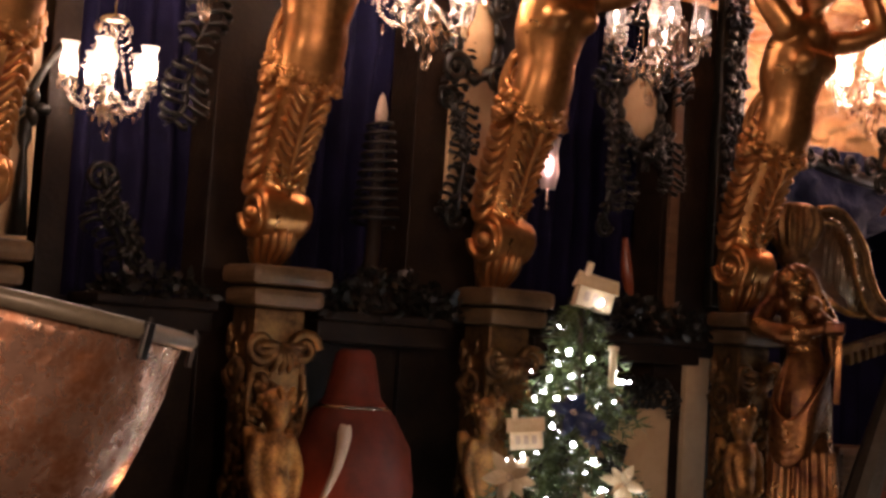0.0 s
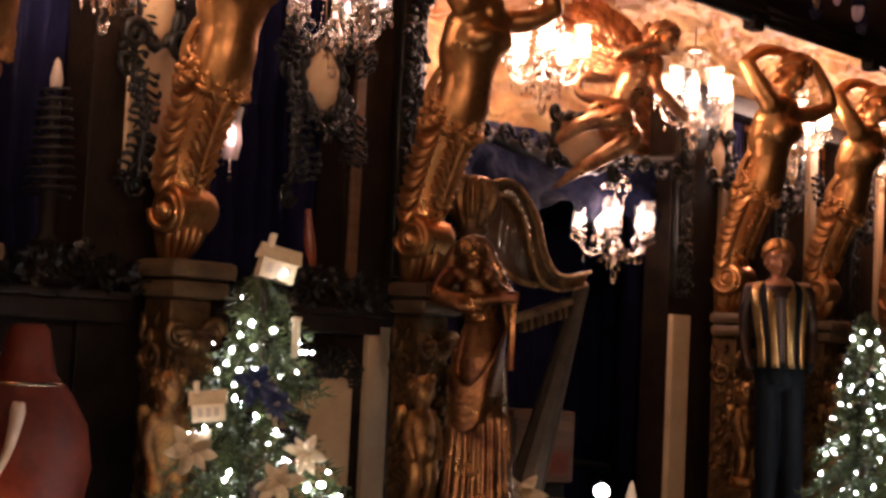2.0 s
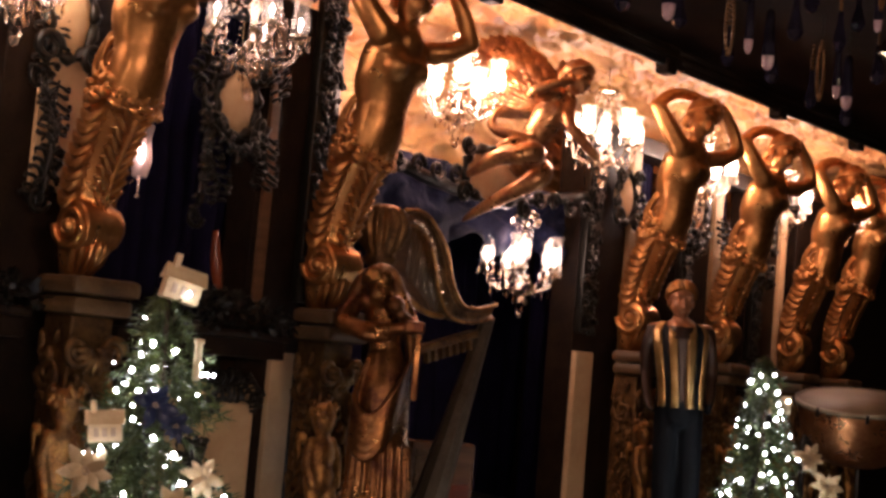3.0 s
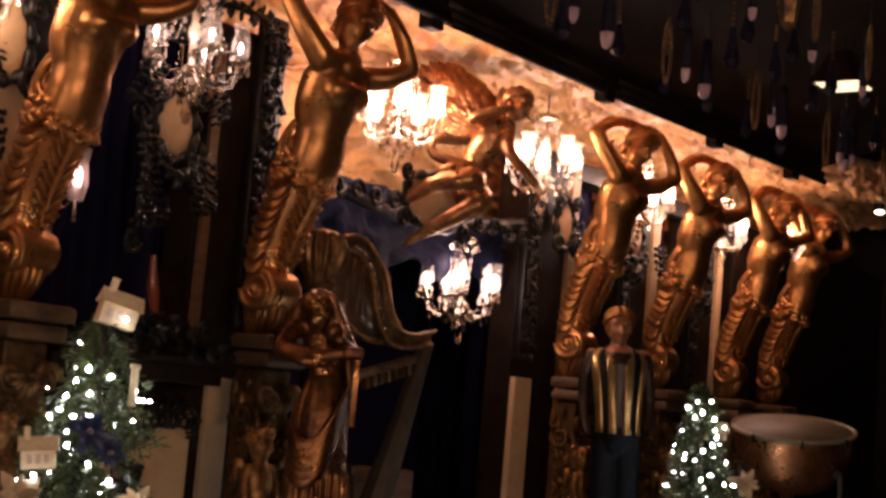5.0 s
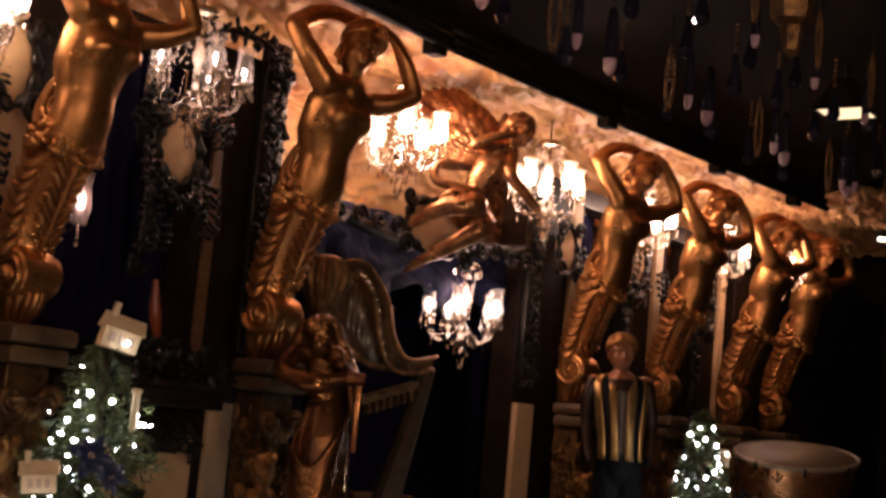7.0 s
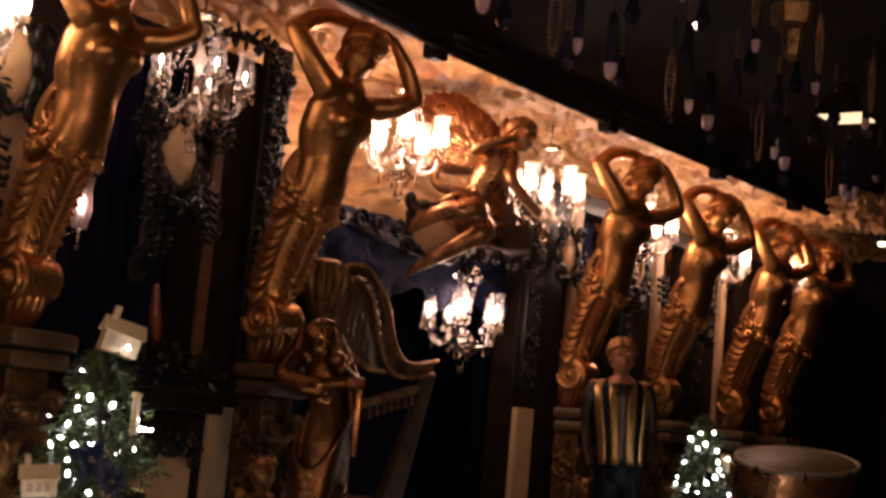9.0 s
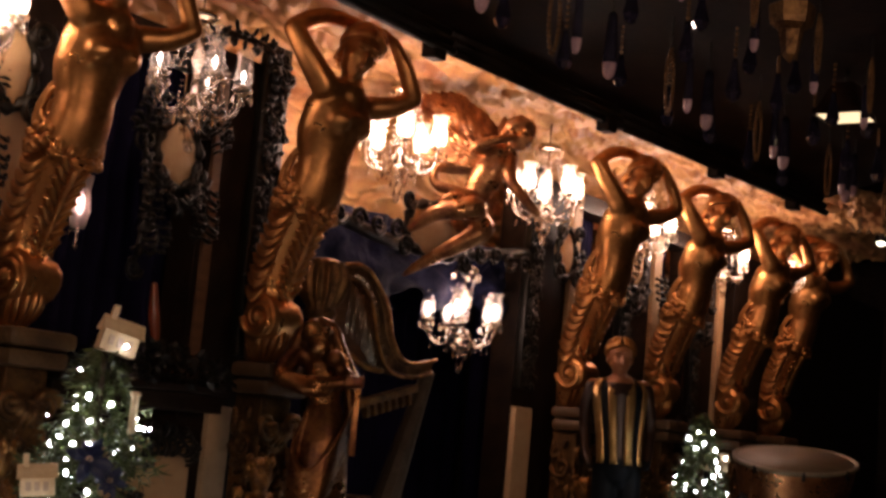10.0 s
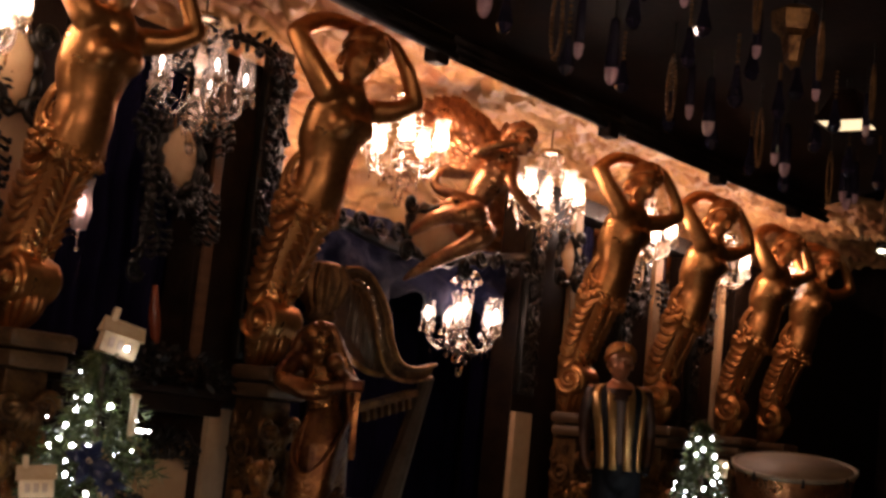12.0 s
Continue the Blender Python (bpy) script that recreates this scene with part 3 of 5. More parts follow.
def cherub_mesh():
    bm = bmesh.new()
    ball(bm, (0, 0, 0.44), (0.06, 0.065, 0.072), 3)
    ball(bm, (0, 0.01, 0.475), (0.07, 0.07, 0.05), 3)
    ball(bm, (0, 0, 0.28), (0.085, 0.065, 0.1), 3)
    ball(bm, (0, -0.01, 0.19), (0.08, 0.07, 0.08), 3)
    limb(bm, [(0, 0, 0.34), (0, 0, 0.4)], [0.035, 0.035])
    for s in (-1, 1):
        limb(bm, [(s * 0.07, 0, 0.34), (s * 0.1, -0.02, 0.25), (s * 0.085, -0.055, 0.16)], [0.032, 0.03, 0.022])
        limb(bm, [(s * 0.045, 0, 0.17), (s * 0.055, -0.04, 0.06), (s * 0.05, 0, -0.06)], [0.05, 0.042, 0.03])
    bm = melted(bm, 0.009, 5)
    rng = random.Random(2)
    for k in range(26):
        a = rng.uniform(0, 6.28)
        ball(bm, (0.068 * math.cos(a), 0.01 + 0.066 * math.sin(a), 0.47 + rng.uniform(-0.02, 0.05)), 0.017, 1)
    for s in (-1, 1):
        tube(bm, curve([(s * 0.05, 0.05, 0.32), (s * 0.09, 0.075, 0.37), (s * 0.085, 0.08, 0.26)], 4), [0.01, 0.018, 0.024, 0.026, 0.026, 0.022, 0.017, 0.01, 0.005], 6)
    lathe(bm, [(0.0, -0.12), (0.1, -0.12), (0.1, -0.06), (0.085, -0.055), (0.0, -0.05)], 18)
    return to_mesh(bm, "cherub", AGED_GOLD)


CHERUB = smooth(cherub_mesh())
for x, aside in zip(PED_X, (0.1, 0.09, 0.22, 0.25, 0.27, 0.27, 0.27, 0.27)):
    x -= aside - 0.03
    ob = new("cherub_statue", CHERUB)
    ob.matrix_basis = pose(x - 0.03, 4.12, 0.959, 0, 0, -10) @ Matrix.Diagonal((0.8, 0.8, 0.95, 1))
    tagged(ob, "small gilded cherub standing on a bracket before a pedestal", "statue", "gilded cherubs")
    bm = bmesh.new()
    box(bm, (-0.085, -0.085, 0), (0.085, 0.085, 0.845), 0.01)
    solid("plinth", bm, DULL_GOLD, "dull gilded plinth below a cherub", "plinth", (x - 0.03, 4.11, 0), "plinths of the cherubs", flat=True)


# ---- chandeliers ----
def chandelier(radius, arms, tall=0.62, turn=0.0, flame=None, girth=1.0, glass_mat=None, draped=True):
    """Crystal chandelier; its origin is at the height of the bulbs, on its axis."""
    top = thing("chandelier", "lit crystal chandelier with etched hurricane shades and bead chains", "chandelier", group="crystal chandeliers")
    bm = bmesh.new()
    lathe(bm, [(0.0, -0.26), (0.02, -0.25), (0.03, -0.22), (0.012, -0.19), (0.05, -0.16), (0.06, -0.13), (0.02, -0.1), (0.015, 0.0), (0.035, 0.05), (0.02, 0.1), (0.012, 0.2), (0.03, 0.24), (0.0, 0.25)], 14)
    part("stem", bm, CRYSTAL, top)
    bm = bmesh.new()
    lathe(bm, [(0.0, 0.262), (0.06, 0.255), (0.075, 0.235), (0.06, 0.22), (0.0, 0.215)], 20)
    part("crown_dish", bm, SILVER, top)
    bm = bmesh.new()
    tube(bm, [(0, 0, 0.25), (0, 0, tall)], 0.006, 6)
    part("rod", bm, SILVER, top)
    drop_bm = bmesh.new()
    bmesh.ops.create_cone(drop_bm, cap_ends=True, segments=5, radius1=0.0085, radius2=0.001, depth=0.03, matrix=Matrix.Translation((0, 0, 0.006)))
    bmesh.ops.create_cone(drop_bm, cap_ends=True, segments=5, radius1=0.001, radius2=0.0085, depth=0.018, matrix=Matrix.Translation((0, 0, -0.018)))
    drop_me = to_mesh(drop_bm, "crystal_drop", CRYSTAL)
    for k in range(arms):
        a = turn + 2 * math.pi * k / arms
        c, s = math.cos(a), math.sin(a)

        def at(r, z, c=c, s=s):
            return Vector((c * r, s * r, z))

        bm = bmesh.new()
        tube(bm, curve([at(0.03, -0.12), at(radius * 0.5, -0.2), at(radius * 0.9, -0.17), at(radius, -0.085)], 5), 0.0075, 7)
        arm = part("arm", bm, CRYSTAL, top)
        bm = bmesh.new()
        lathe(bm, [(0.0, -0.095), (0.02, -0.09), (0.045, -0.07), (0.05, -0.06), (0.02, -0.066), (0.018, -0.04), (0.0, -0.04)], 14, Matrix.Translation(at(radius, 0)))
        part("drip_pan", bm, CRYSTAL, arm)
        bm = bmesh.new()
        lathe(bm, [(0.022, -0.06), (0.036, -0.045), (0.043, -0.015), (0.038, 0.03), (0.033, 0.06), (0.037, 0.085), (0.047, 0.105), (0.0455, 0.105), (0.0355, 0.085), (0.0315, 0.06), (0.0365, 0.03), (0.0415, -0.015), (0.0345, -0.043), (0.021, -0.058)], 18, Matrix.Translation(at(radius, 0)))
        glass = part("shade", bm, glass_mat or SHADE, arm, "etched clear glass hurricane shade")
        glass.visible_shadow = False
        bm = bmesh.new()
        lathe(bm, [(r * girth, z * girth) for r, z in ((0.0, -0.042), (0.012, -0.035), (0.021, -0.01), (0.019, 0.012), (0.01, 0.035), (0.0, 0.052))], 12, Matrix.Translation(at(radius, 0)))
        part("bulb", bm, flame or FLAME, arm, "glowing flame-shaped bulb")
        # bead chains from the crown to the arm, and from arm to arm
        bm = bmesh.new()
        for i in range(15):
            u = i / 14
            if not draped:
                ball(bm, at(0.058 - 0.02 * u, 0.225 - 0.29 * u), 0.0055, 1)
                continue
            ball(bm, at(0.06 + (radius - 0.02) * u, 0.225 - 0.3 * u - 0.1 * math.sin(math.pi * u)), 0.0065, 1)
        tagged(part("bead_chain", bm, CRYSTAL, top), kind="stuff")
        for off, low in ((0.35, -0.02), (0.8, -0.14)) if draped else ():
            bm = bmesh.new()
            cc, ss = math.cos(a + off), math.sin(a + off)
            for i in range(13):
                u = i / 12
                rr = 0.06 + (radius * 0.72 - 0.06) * u
                ball(bm, (cc * rr, ss * rr, 0.23 + (low - 0.23) * u - 0.05 * math.sin(math.pi * u)), 0.0065, 1)
            tagged(part("bead_chain", bm, CRYSTAL, top), kind="stuff")
        bm = bmesh.new()
        b = a + 2 * math.pi / arms
        for i in range(13):
            u = i / 12
            q = at(radius, -0.09).lerp(Vector((math.cos(b) * radius, math.sin(b) * radius, -0.09)), u)
            ball(bm, (q.x, q.y, q.z - 0.09 * math.sin(math.pi * u)), 0.0065, 1)
        tagged(part("bead_swag", bm, CRYSTAL, top), kind="stuff")
        # cut drops under the pan and the arm
        for j in range(6):
            o = new("crystal_drop", drop_me)
            o.parent = arm
            w = 2 * math.pi * j / 6
            q = at(radius, -0.1) + Vector((0.045 * math.cos(w), 0.045 * math.sin(w), 0))
            o.matrix_basis = pose(*q, 0, 0, 40 * j)
        for j in range(4):
            o = new("crystal_drop", drop_me)
            o.parent = arm
            o.matrix_basis = pose(*at(radius * (0.25 + 0.2 * j), -0.2 - 0.02 * (j % 2)), 0, 0, 50 * j)
    for ring, (r, z, n) in enumerate(((0.055, -0.2, 9), (0.04, -0.26, 7), (0.02, -0.31, 4), (0.085, 0.2, 10))):
        for j in range(n):
            o = new("crystal_drop", drop_me)
            o.parent = top
            o.matrix_basis = pose(r * math.cos(6.283 * j / n), r * math.sin(6.283 * j / n), z, 0, 0, 30 * j)
    bm = bmesh.new()
    ball(bm, (0, 0, -0.345), 0.02, 2)
    part("finial_ball", bm, CRYSTAL, top)
    return top


WATTS = 9.0
master = chandelier(0.2, 5)
SPOTS = [((1.87, 4.42, 2.47), 20, 0.68), ((2.13, 4.30, 3.02), 50, 1), ((3.10, 4.38, 3.03), 12, 1), ((5.84, 4.42, 3.15), 5, 1), ((7.33, 4.42, 3.17), 35, 1), ((8.6, 4.42, 3.17), 0, 1), ((9.74, 4.30, 3.12), 44, 0.85), ((10.53, 4.15, 3.12), 10, 0.7)]
for k, (at, turn, size) in enumerate(SPOTS):
    ob = master if k == 0 else copy_thing(master, pose(*at, 0, 0, turn))
    ob.matrix_basis = pose(*at, 0, 0, turn) @ Matrix.Diagonal((size, size, size, 1))
    bulb_lamp("chandelier_light", (at[0], at[1], at[2] + 0.04), (2.0, 3.6, 3.4, 16.0, 7.0, 9.5, 11.0, 8.5)[k], 0.12)
small = chandelier(0.205, 5, 0.29, flame=DIM_FLAME, girth=0.85, glass_mat=CLEAR_SHADE, draped=False)
small.matrix_basis = pose(6.82, 4.6, 2.345, 0, 0, -12) @ Matrix.Scale(1.0, 4)
bulb_lamp("chandelier_light", (6.82, 4.6, 2.4), 6.5, 0.12)
dim = chandelier(0.2, 5, flame=DIM_FLAME, girth=0.42, glass_mat=CLEAR_SHADE)
dim.matrix_basis = pose(4.27, 4.36, 3.07, 0, 0, 30)
bulb_lamp("chandelier_light", (4.27, 4.36, 3.11), 2.0, 0.12)
# three unseen ones, added low over the walkway as fill, gleam in the copper
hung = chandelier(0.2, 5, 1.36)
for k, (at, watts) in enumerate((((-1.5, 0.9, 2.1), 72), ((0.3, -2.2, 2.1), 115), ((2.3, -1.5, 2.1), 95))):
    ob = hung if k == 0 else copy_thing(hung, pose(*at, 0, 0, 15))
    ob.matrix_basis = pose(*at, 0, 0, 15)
    bulb_lamp("walkway_fill", (at[0], at[1], at[2] + 0.04), watts, 0.15, (1.0, 0.66, 0.47))


# ---- copper kettledrums ----
def kettledrum(r, at, tilt, label, turn=0.0, stand=True, metal=COPPER):
    top = thing("kettledrum", label, "drum", at, "copper kettledrums", turn=turn)
    m = pose(0, 0, 0, *tilt)
    bm = bmesh.new()
    outline = curve([(r * x, 0, r * z) for x, z in ((0, -1.04), (0.32, -1.02), (0.57, -0.95), (0.77, -0.79), (0.895, -0.55), (0.955, -0.3), (0.985, -0.08), (0.99, -0.022))], 6)
    lathe(bm, [(q.x, q.z) for q in outline] + [(r * x, r * z) for x, z in ((0.96, -0.022), (0.92, -0.3), (0.85, -0.56))], 120)
    for v in bm.verts:
        if v.co.z < -0.06 * r:
            q = v.co / r
            v.co *= 1 + 0.011 * noise.noise(q * 4.5) + 0.006 * noise.noise(q * 11 + Vector((3, 1, 7)))
    bmesh.ops.transform(bm, matrix=m, verts=bm.verts)
    part("bowl", bm, metal, top, "mottled copper bowl")
    bm = bmesh.new()
    lathe(bm, [(0.0, 0.045 * r), (r * 0.96, 0.04 * r), (r * 0.974, 0.02 * r), (r * 0.97, 0.0), (0, 0.0)], 56, m)
    part("drumhead", bm, SKIN, top, "cream drum skin")
    bm = bmesh.new()
    lathe(bm, [(r * 0.975, -0.02 * r), (r * 1.03, -0.02 * r), (r * 1.05, 0.01 * r), (r * 1.035, 0.045 * r), (r * 0.985, 0.05 * r), (r * 0.975, -0.02 * r)], 56, m)
    part("hoop", bm, CREAM, top, "cream painted hoop")
    for k in range(8):
        a = 2 * math.pi * k / 8 + 0.5
        bm = bmesh.new()
        box(bm, (-0.006, -0.01, -0.09 * r), (0.006, 0.01, 0.05 * r), 0.003)
        tube(bm, [(0, 0, 0.05 * r), (0, 0, 0.07 * r)], 0.004, 6)
        bmesh.ops.transform(bm, matrix=m @ pose(r * 1.05 * math.cos(a), r * 1.05 * math.sin(a), 0, 0, 0, math.degrees(a)), verts=bm.verts)
        part("lug", bm, IRON, top, flat=True)
    for k in range(3):
        a = 2 * math.pi * k / 3 + 0.3
        bm = bmesh.new()
        tube(bm, curve([(r * 0.8 * math.cos(a), r * 0.8 * math.sin(a), -0.72 * r), (r * 0.95 * math.cos(a), r * 0.95 * math.sin(a), -0.95 * r), (r * 0.75 * math.cos(a), r * 0.75 * math.sin(a), -at[2] + 0.02)], 5), 0.018, 8)
        part("leg", bm, IRON, top)
    return top


kettledrum(0.45, (0.815, 2.62, 1.665), (4, 9, 0), "large copper kettledrum with glints painted into its mottled bowl on an iron stand", 0)
far_drum = kettledrum(0.36, (8.42, 3.18, 1.665), (5, -12, 0), "copper kettledrum with a cream skin on an iron stand", 0, metal=DARK_COPPER)


# ---- fir trees with fairy lights ----
def fir(at, height, spread, seed, bulbs):
    rng = random.Random(seed)
    top = thing("christmas_tree", "slim green christmas tree hung with small white lights", "tree", at, "christmas trees")
    bm = bmesh.new()
    tube(bm, [(0, 0, 0), (0, 0, height * 0.5), (0, 0, height)], [0.04, 0.028, 0.006], 10)
    part("trunk", bm, BARK, top)
    tips, verts, faces = [], [], []
    levels = int(height * 15)
    for lv in range(levels):
        z = 0.2 + (height - 0.22) * lv / levels
        reach = spread * (1 - lv / levels) ** 0.8 + 0.055
        for k in range(9):
            a = rng.uniform(0, 6.283)
            r = reach * rng.uniform(0.7, 1.08)
            root, tip = Vector((0, 0, z + 0.1)), Vector((r * math.cos(a), r * math.sin(a), z + rng.uniform(-0.08, 0.05)))
            tips.append(tip)
            way = tip - root
            side = way.cross(Vector((0, 0, 1))).normalized()
            up = side.cross(way).normalized()
            n = max(5, int(way.length / 0.014))
            for i in range(n):
                u = 0.25 + 0.8 * i / n
                base = root + way * u - Vector((0, 0, 0.05 * u * u))
                for _ in range(3):
                    b = rng.uniform(0, 6.283)
                    d = (side * math.cos(b) + up * math.sin(b)) * 0.8 + way.normalized() * 0.7
                    d = d.normalized() * rng.uniform(0.028, 0.05)
                    w = d.cross(Vector((rng.uniform(-1, 1), rng.uniform(-1, 1), rng.uniform(-1, 1)))).normalized() * 0.0035
                    j = len(verts)
                    verts += [base - w, base + w, base + d * 0.6 + w * 0.9, base + d, base + d * 0.6 - w * 0.9]
                    faces.append((j, j + 1, j + 2, j + 3, j + 4))
    me = bpy.data.meshes.new("crown")
    me.from_pydata([tuple(v) for v in verts], [], faces)
    me.materials.append(NEEDLE)
    crown = new("crown", me)
    crown.parent = top
    tagged(crown, "dense dark green fir needles")
    bulb = bmesh.new()
    ball(bulb, (0, 0, 0), (0.006, 0.006, 0.009), 2)
    bulb_me = smooth(to_mesh(bulb, "fairy_light", FAIRY))
    for k in range(bulbs):
        t = rng.choice(tips[: int(len(tips) * 0.97)])
        o = new("fairy_light", bulb_me)
        o.parent = top
        o.matrix_basis = pose(*(Vector((t.x, t.y, 0)) * rng.uniform(0.6, 1.02) + Vector((0, 0, t.z + 0.015))), rng.uniform(0, 90), 0, rng.uniform(0, 360))
        s = rng.choice((0.5, 0.7, 1.0, 1.0, 1.2, 1.5))
        o.scale = (s, s, s)
    return top


def house_bulb(at):
    bm = bmesh.new()
    ball(bm, (0, 0, 0), (0.0055, 0.0055, 0.008), 2)
    return solid("fairy_light", bm, FAIRY, "small white fairy light clipped to a house ornament", "light bulb", at, "fairy lights on the houses")


TREE_ONE, TREE_TWO = (3.17, 3.5, 0.0), (7.35, 3.3, 0.0)
fir(TREE_ONE, 1.80, 0.56, 5, 150)
fir(TREE_TWO, 1.88, 0.4, 9, 170)


def house_ornament(at, turn, size=1.0):
    top = thing("house_ornament", "small ivory house ornament with a pitched roof and chimney", "ornament", at, "house ornaments", turn=turn)
    s = size
    bm = bmesh.new()
    box(bm, (-0.06 * s, -0.04 * s, -0.04 * s), (0.06 * s, 0.04 * s, 0.03 * s), 0.004)
    part("body", bm, IVORY, top, flat=True)
    bm = bmesh.new()
    v = [bm.verts.new((x * s, y * s, z * s)) for x, y, z in ((-0.07, -0.052, 0.025), (0.07, -0.052, 0.025), (0.07, 0, 0.075), (-0.07, 0, 0.075), (-0.07, 0.052, 0.025), (0.07, 0.052, 0.025))]
    for f in ((0, 1, 2, 3), (3, 2, 5, 4), (0, 3, 4), (1, 5, 2), (0, 4, 5, 1)):
        bm.faces.new([v[i] for i in f])
    part("roof", bm, IVORY, top, flat=True)
    bm = bmesh.new()
    box(bm, (-0.05 * s, -0.012 * s, 0.04 * s), (-0.028 * s, 0.012 * s, 0.11 * s), 0.003)
    part("chimney", bm, IVORY, top, flat=True)
    for x in (-0.03, 0.0, 0.03):
        bm = bmesh.new()
        box(bm, ((x - 0.009) * s, -0.0445 * s, -0.02 * s), ((x + 0.009) * s, -0.041 * s, 0.012 * s), 0.001)
        part("window", bm, HORN, top, flat=True)
    return top


house_ornament((3.19, 3.47, 1.815), -30).matrix_basis @= pose(0, 0, 0, 0, 13, 0)
house_ornament((2.77, 3.27, 1.37), -42, 0.8).matrix_basis @= pose(0, 0, 0, 0, -6, 0)
house_ornament((7.62, 3.33, 1.6), -50, 0.9)


for at in ((3.165, 3.4, 1.8), (2.82, 3.215, 1.41), (2.7, 3.2, 1.325), (7.6, 3.27, 1.64)):
    house_bulb(at)


def bow(at, turn, size, mat, label):
    """Poinsettia or ribbon: pointed petals round a heart."""
    top = thing("poinsettia", label, "flower", at, "silk flowers on the trees", turn=turn)
    rng = random.Random(int(at[0] * 100))
    for k in range(11):
        bm = bmesh.new()
        a = 2 * math.pi * k / 6 + rng.uniform(-0.3, 0.3) + (0.5 if k > 5 else 0)
        grow, lift = rng.uniform(0.75, 1.15) * (0.7 if k > 5 else 1.0), rng.uniform(-0.5, 0.5) + (0.35 if k > 5 else 0)
        n = 6
        left, right, mid = [], [], []
        for i in range(n + 1):
            u = i / n
            w = 0.24 * size * grow * math.sin(math.pi * (0.08 + 0.9 * u)) ** 0.9
            r, out = size * grow * u, -size * (0.25 * math.sin(2.2 * u) + lift * u * u)
            c, s = math.cos(a), math.sin(a)
            for lst, off, dy in ((left, -w, 0.0), (mid, 0, 0.05 * size), (right, w, 0.0)):
                lst.append(bm.verts.new((c * r - s * off, out + dy, s * r + c * off)))
        for i in range(n):
            bm.faces.new((left[i], left[i + 1], mid[i + 1], mid[i]))
            bm.faces.new((mid[i], mid[i + 1], right[i + 1], right[i]))
        p = part("petal", bm, mat, top)
        t = p.modifiers.new("thick", "SOLIDIFY")
        t.thickness = 0.003
    bm = bmesh.new()
    for k in range(7):
        ball(bm, (0.12 * size * math.cos(k), -0.08 * size, 0.12 * size * math.sin(k)), 0.07 * size, 1)
    part("heart", bm, HORN, top)
    return top


for at, turn, size in (((2.67, 3.22, 1.26), -35, 0.085), ((3.19, 3.28, 1.235), -60, 0.07), ((2.92, 3.12, 1.17), -40, 0.08), ((3.0, 3.06, 1.0), -45, 0.09), ((7.25, 2.98, 1.35), -60, 0.09), ((7.6, 3.02, 1.2), -60, 0.09), ((5.08, 3.88, 0.95), -50, 0.13)):
    bow(at, turn, size, IVORY, "cream silk poinsettia flower with pointed petals")
for at, size in (((2.96, 3.28, 1.45), 0.07), ((3.04, 3.27, 1.39), 0.06)):
    bow(at, -40, size, NAVY, "navy blue ribbon bow on the tree")

bm = bmesh.new()
lathe(bm, [(0.0, -0.065), (0.013, -0.065), (0.013, 0.05), (0.018, 0.055), (0.018, 0.065), (0.0, 0.068)], 12)
solid("candle_ornament", bm, IVORY, "white candle ornament hung on the tree", "ornament", (3.19, 3.36, 1.595))

# poinsettia pot stand before the robed statue
bm = bmesh.new()
lathe(bm, [(0, 0), (0.12, 0), (0.13, 0.03), (0.05, 0.06), (0.04, 0.7), (0.09, 0.76), (0.1, 0.86), (0, 0.86)], 20)
solid("flower_stand", bm, DULL_GOLD, "turned dull gilded stand under the cream flowers", "stand", (5.08, 3.95, 0))


# ---- the red vessel with its horn ----
vessel = thing("vessel", "large red lacquered vessel with a pale curved horn", "vessel", (2.79, 4.25, 0))
bm = bmesh.new()
lathe(bm, [(0.0, 0.72), (0.1, 0.72), (0.13, 0.78), (0.205, 0.95), (0.235, 1.12), (0.215, 1.26), (0.155, 1.37), (0.1, 1.43), (0.085, 1.5), (0.07, 1.58), (0.05, 1.6), (0.0, 1.6)], 36)
part("body", bm, RED, vessel)
bm = bmesh.new()
tube(bm, curve([(-0.164, -0.22, 1.348), (-0.171, -0.22, 1.277), (-0.195, -0.22, 1.188), (-0.237, -0.22, 1.103)], 6), [0.018, 0.022, 0.024, 0.025, 0.024, 0.023, 0.022, 0.021, 0.02, 0.019, 0.018, 0.017, 0.016, 0.015, 0.014, 0.013, 0.012, 0.011, 0.01], 10)
part("horn", bm, HORN, vessel, "pale curved horn")
bm = bmesh.new()
lathe(bm, [(0.085, 1.4), (0.13, 1.385), (0.135, 1.4), (0.09, 1.42)], 30)
part("collar", bm, SILVER, vessel, "bright metal collar")
bm = bmesh.new()
lathe(bm, [(0, 0), (0.16, 0), (0.16, 0.06), (0.09, 0.1), (0.08, 0.62), (0.12, 0.68), (0.13, 0.72), (0, 0.72)], 24)
part("foot", bm, DARK, vessel)
# orange light without a fixture, added for the glow on the vessel's left
bulb_lamp("vessel_glow_fill", (2.5, 4.0, 0.78), 3.0, 0.04, (1.0, 0.42, 0.16))


# ---- coiled spring pendant ----
spring = thing("coil", "dark coiled metal spring standing in the bay", "spring", (3.0, 4.5, 1.74))
bm = bmesh.new()
tube(bm, [((0.05 + 0.04 * (1 - i / 200)) * math.cos(i * 0.34), (0.05 + 0.04 * (1 - i / 200)) * math.sin(i * 0.34), 0.33 + i * 0.00195) for i in range(201)], 0.008, 7)
part("winding", bm, IRON, spring)
bm = bmesh.new()
lathe(bm, [(0.0, 0.71), (0.02, 0.72), (0.024, 0.76), (0.012, 0.82), (0.0, 0.84)], 12)
part("tip", bm, HORN, spring, "pale pointed tip")
bm = bmesh.new()
lathe(bm, [(0, 0), (0.12, 0), (0.11, 0.06), (0.06, 0.1), (0.03, 0.2), (0.02, 0.68), (0.0, 0.708)], 18)
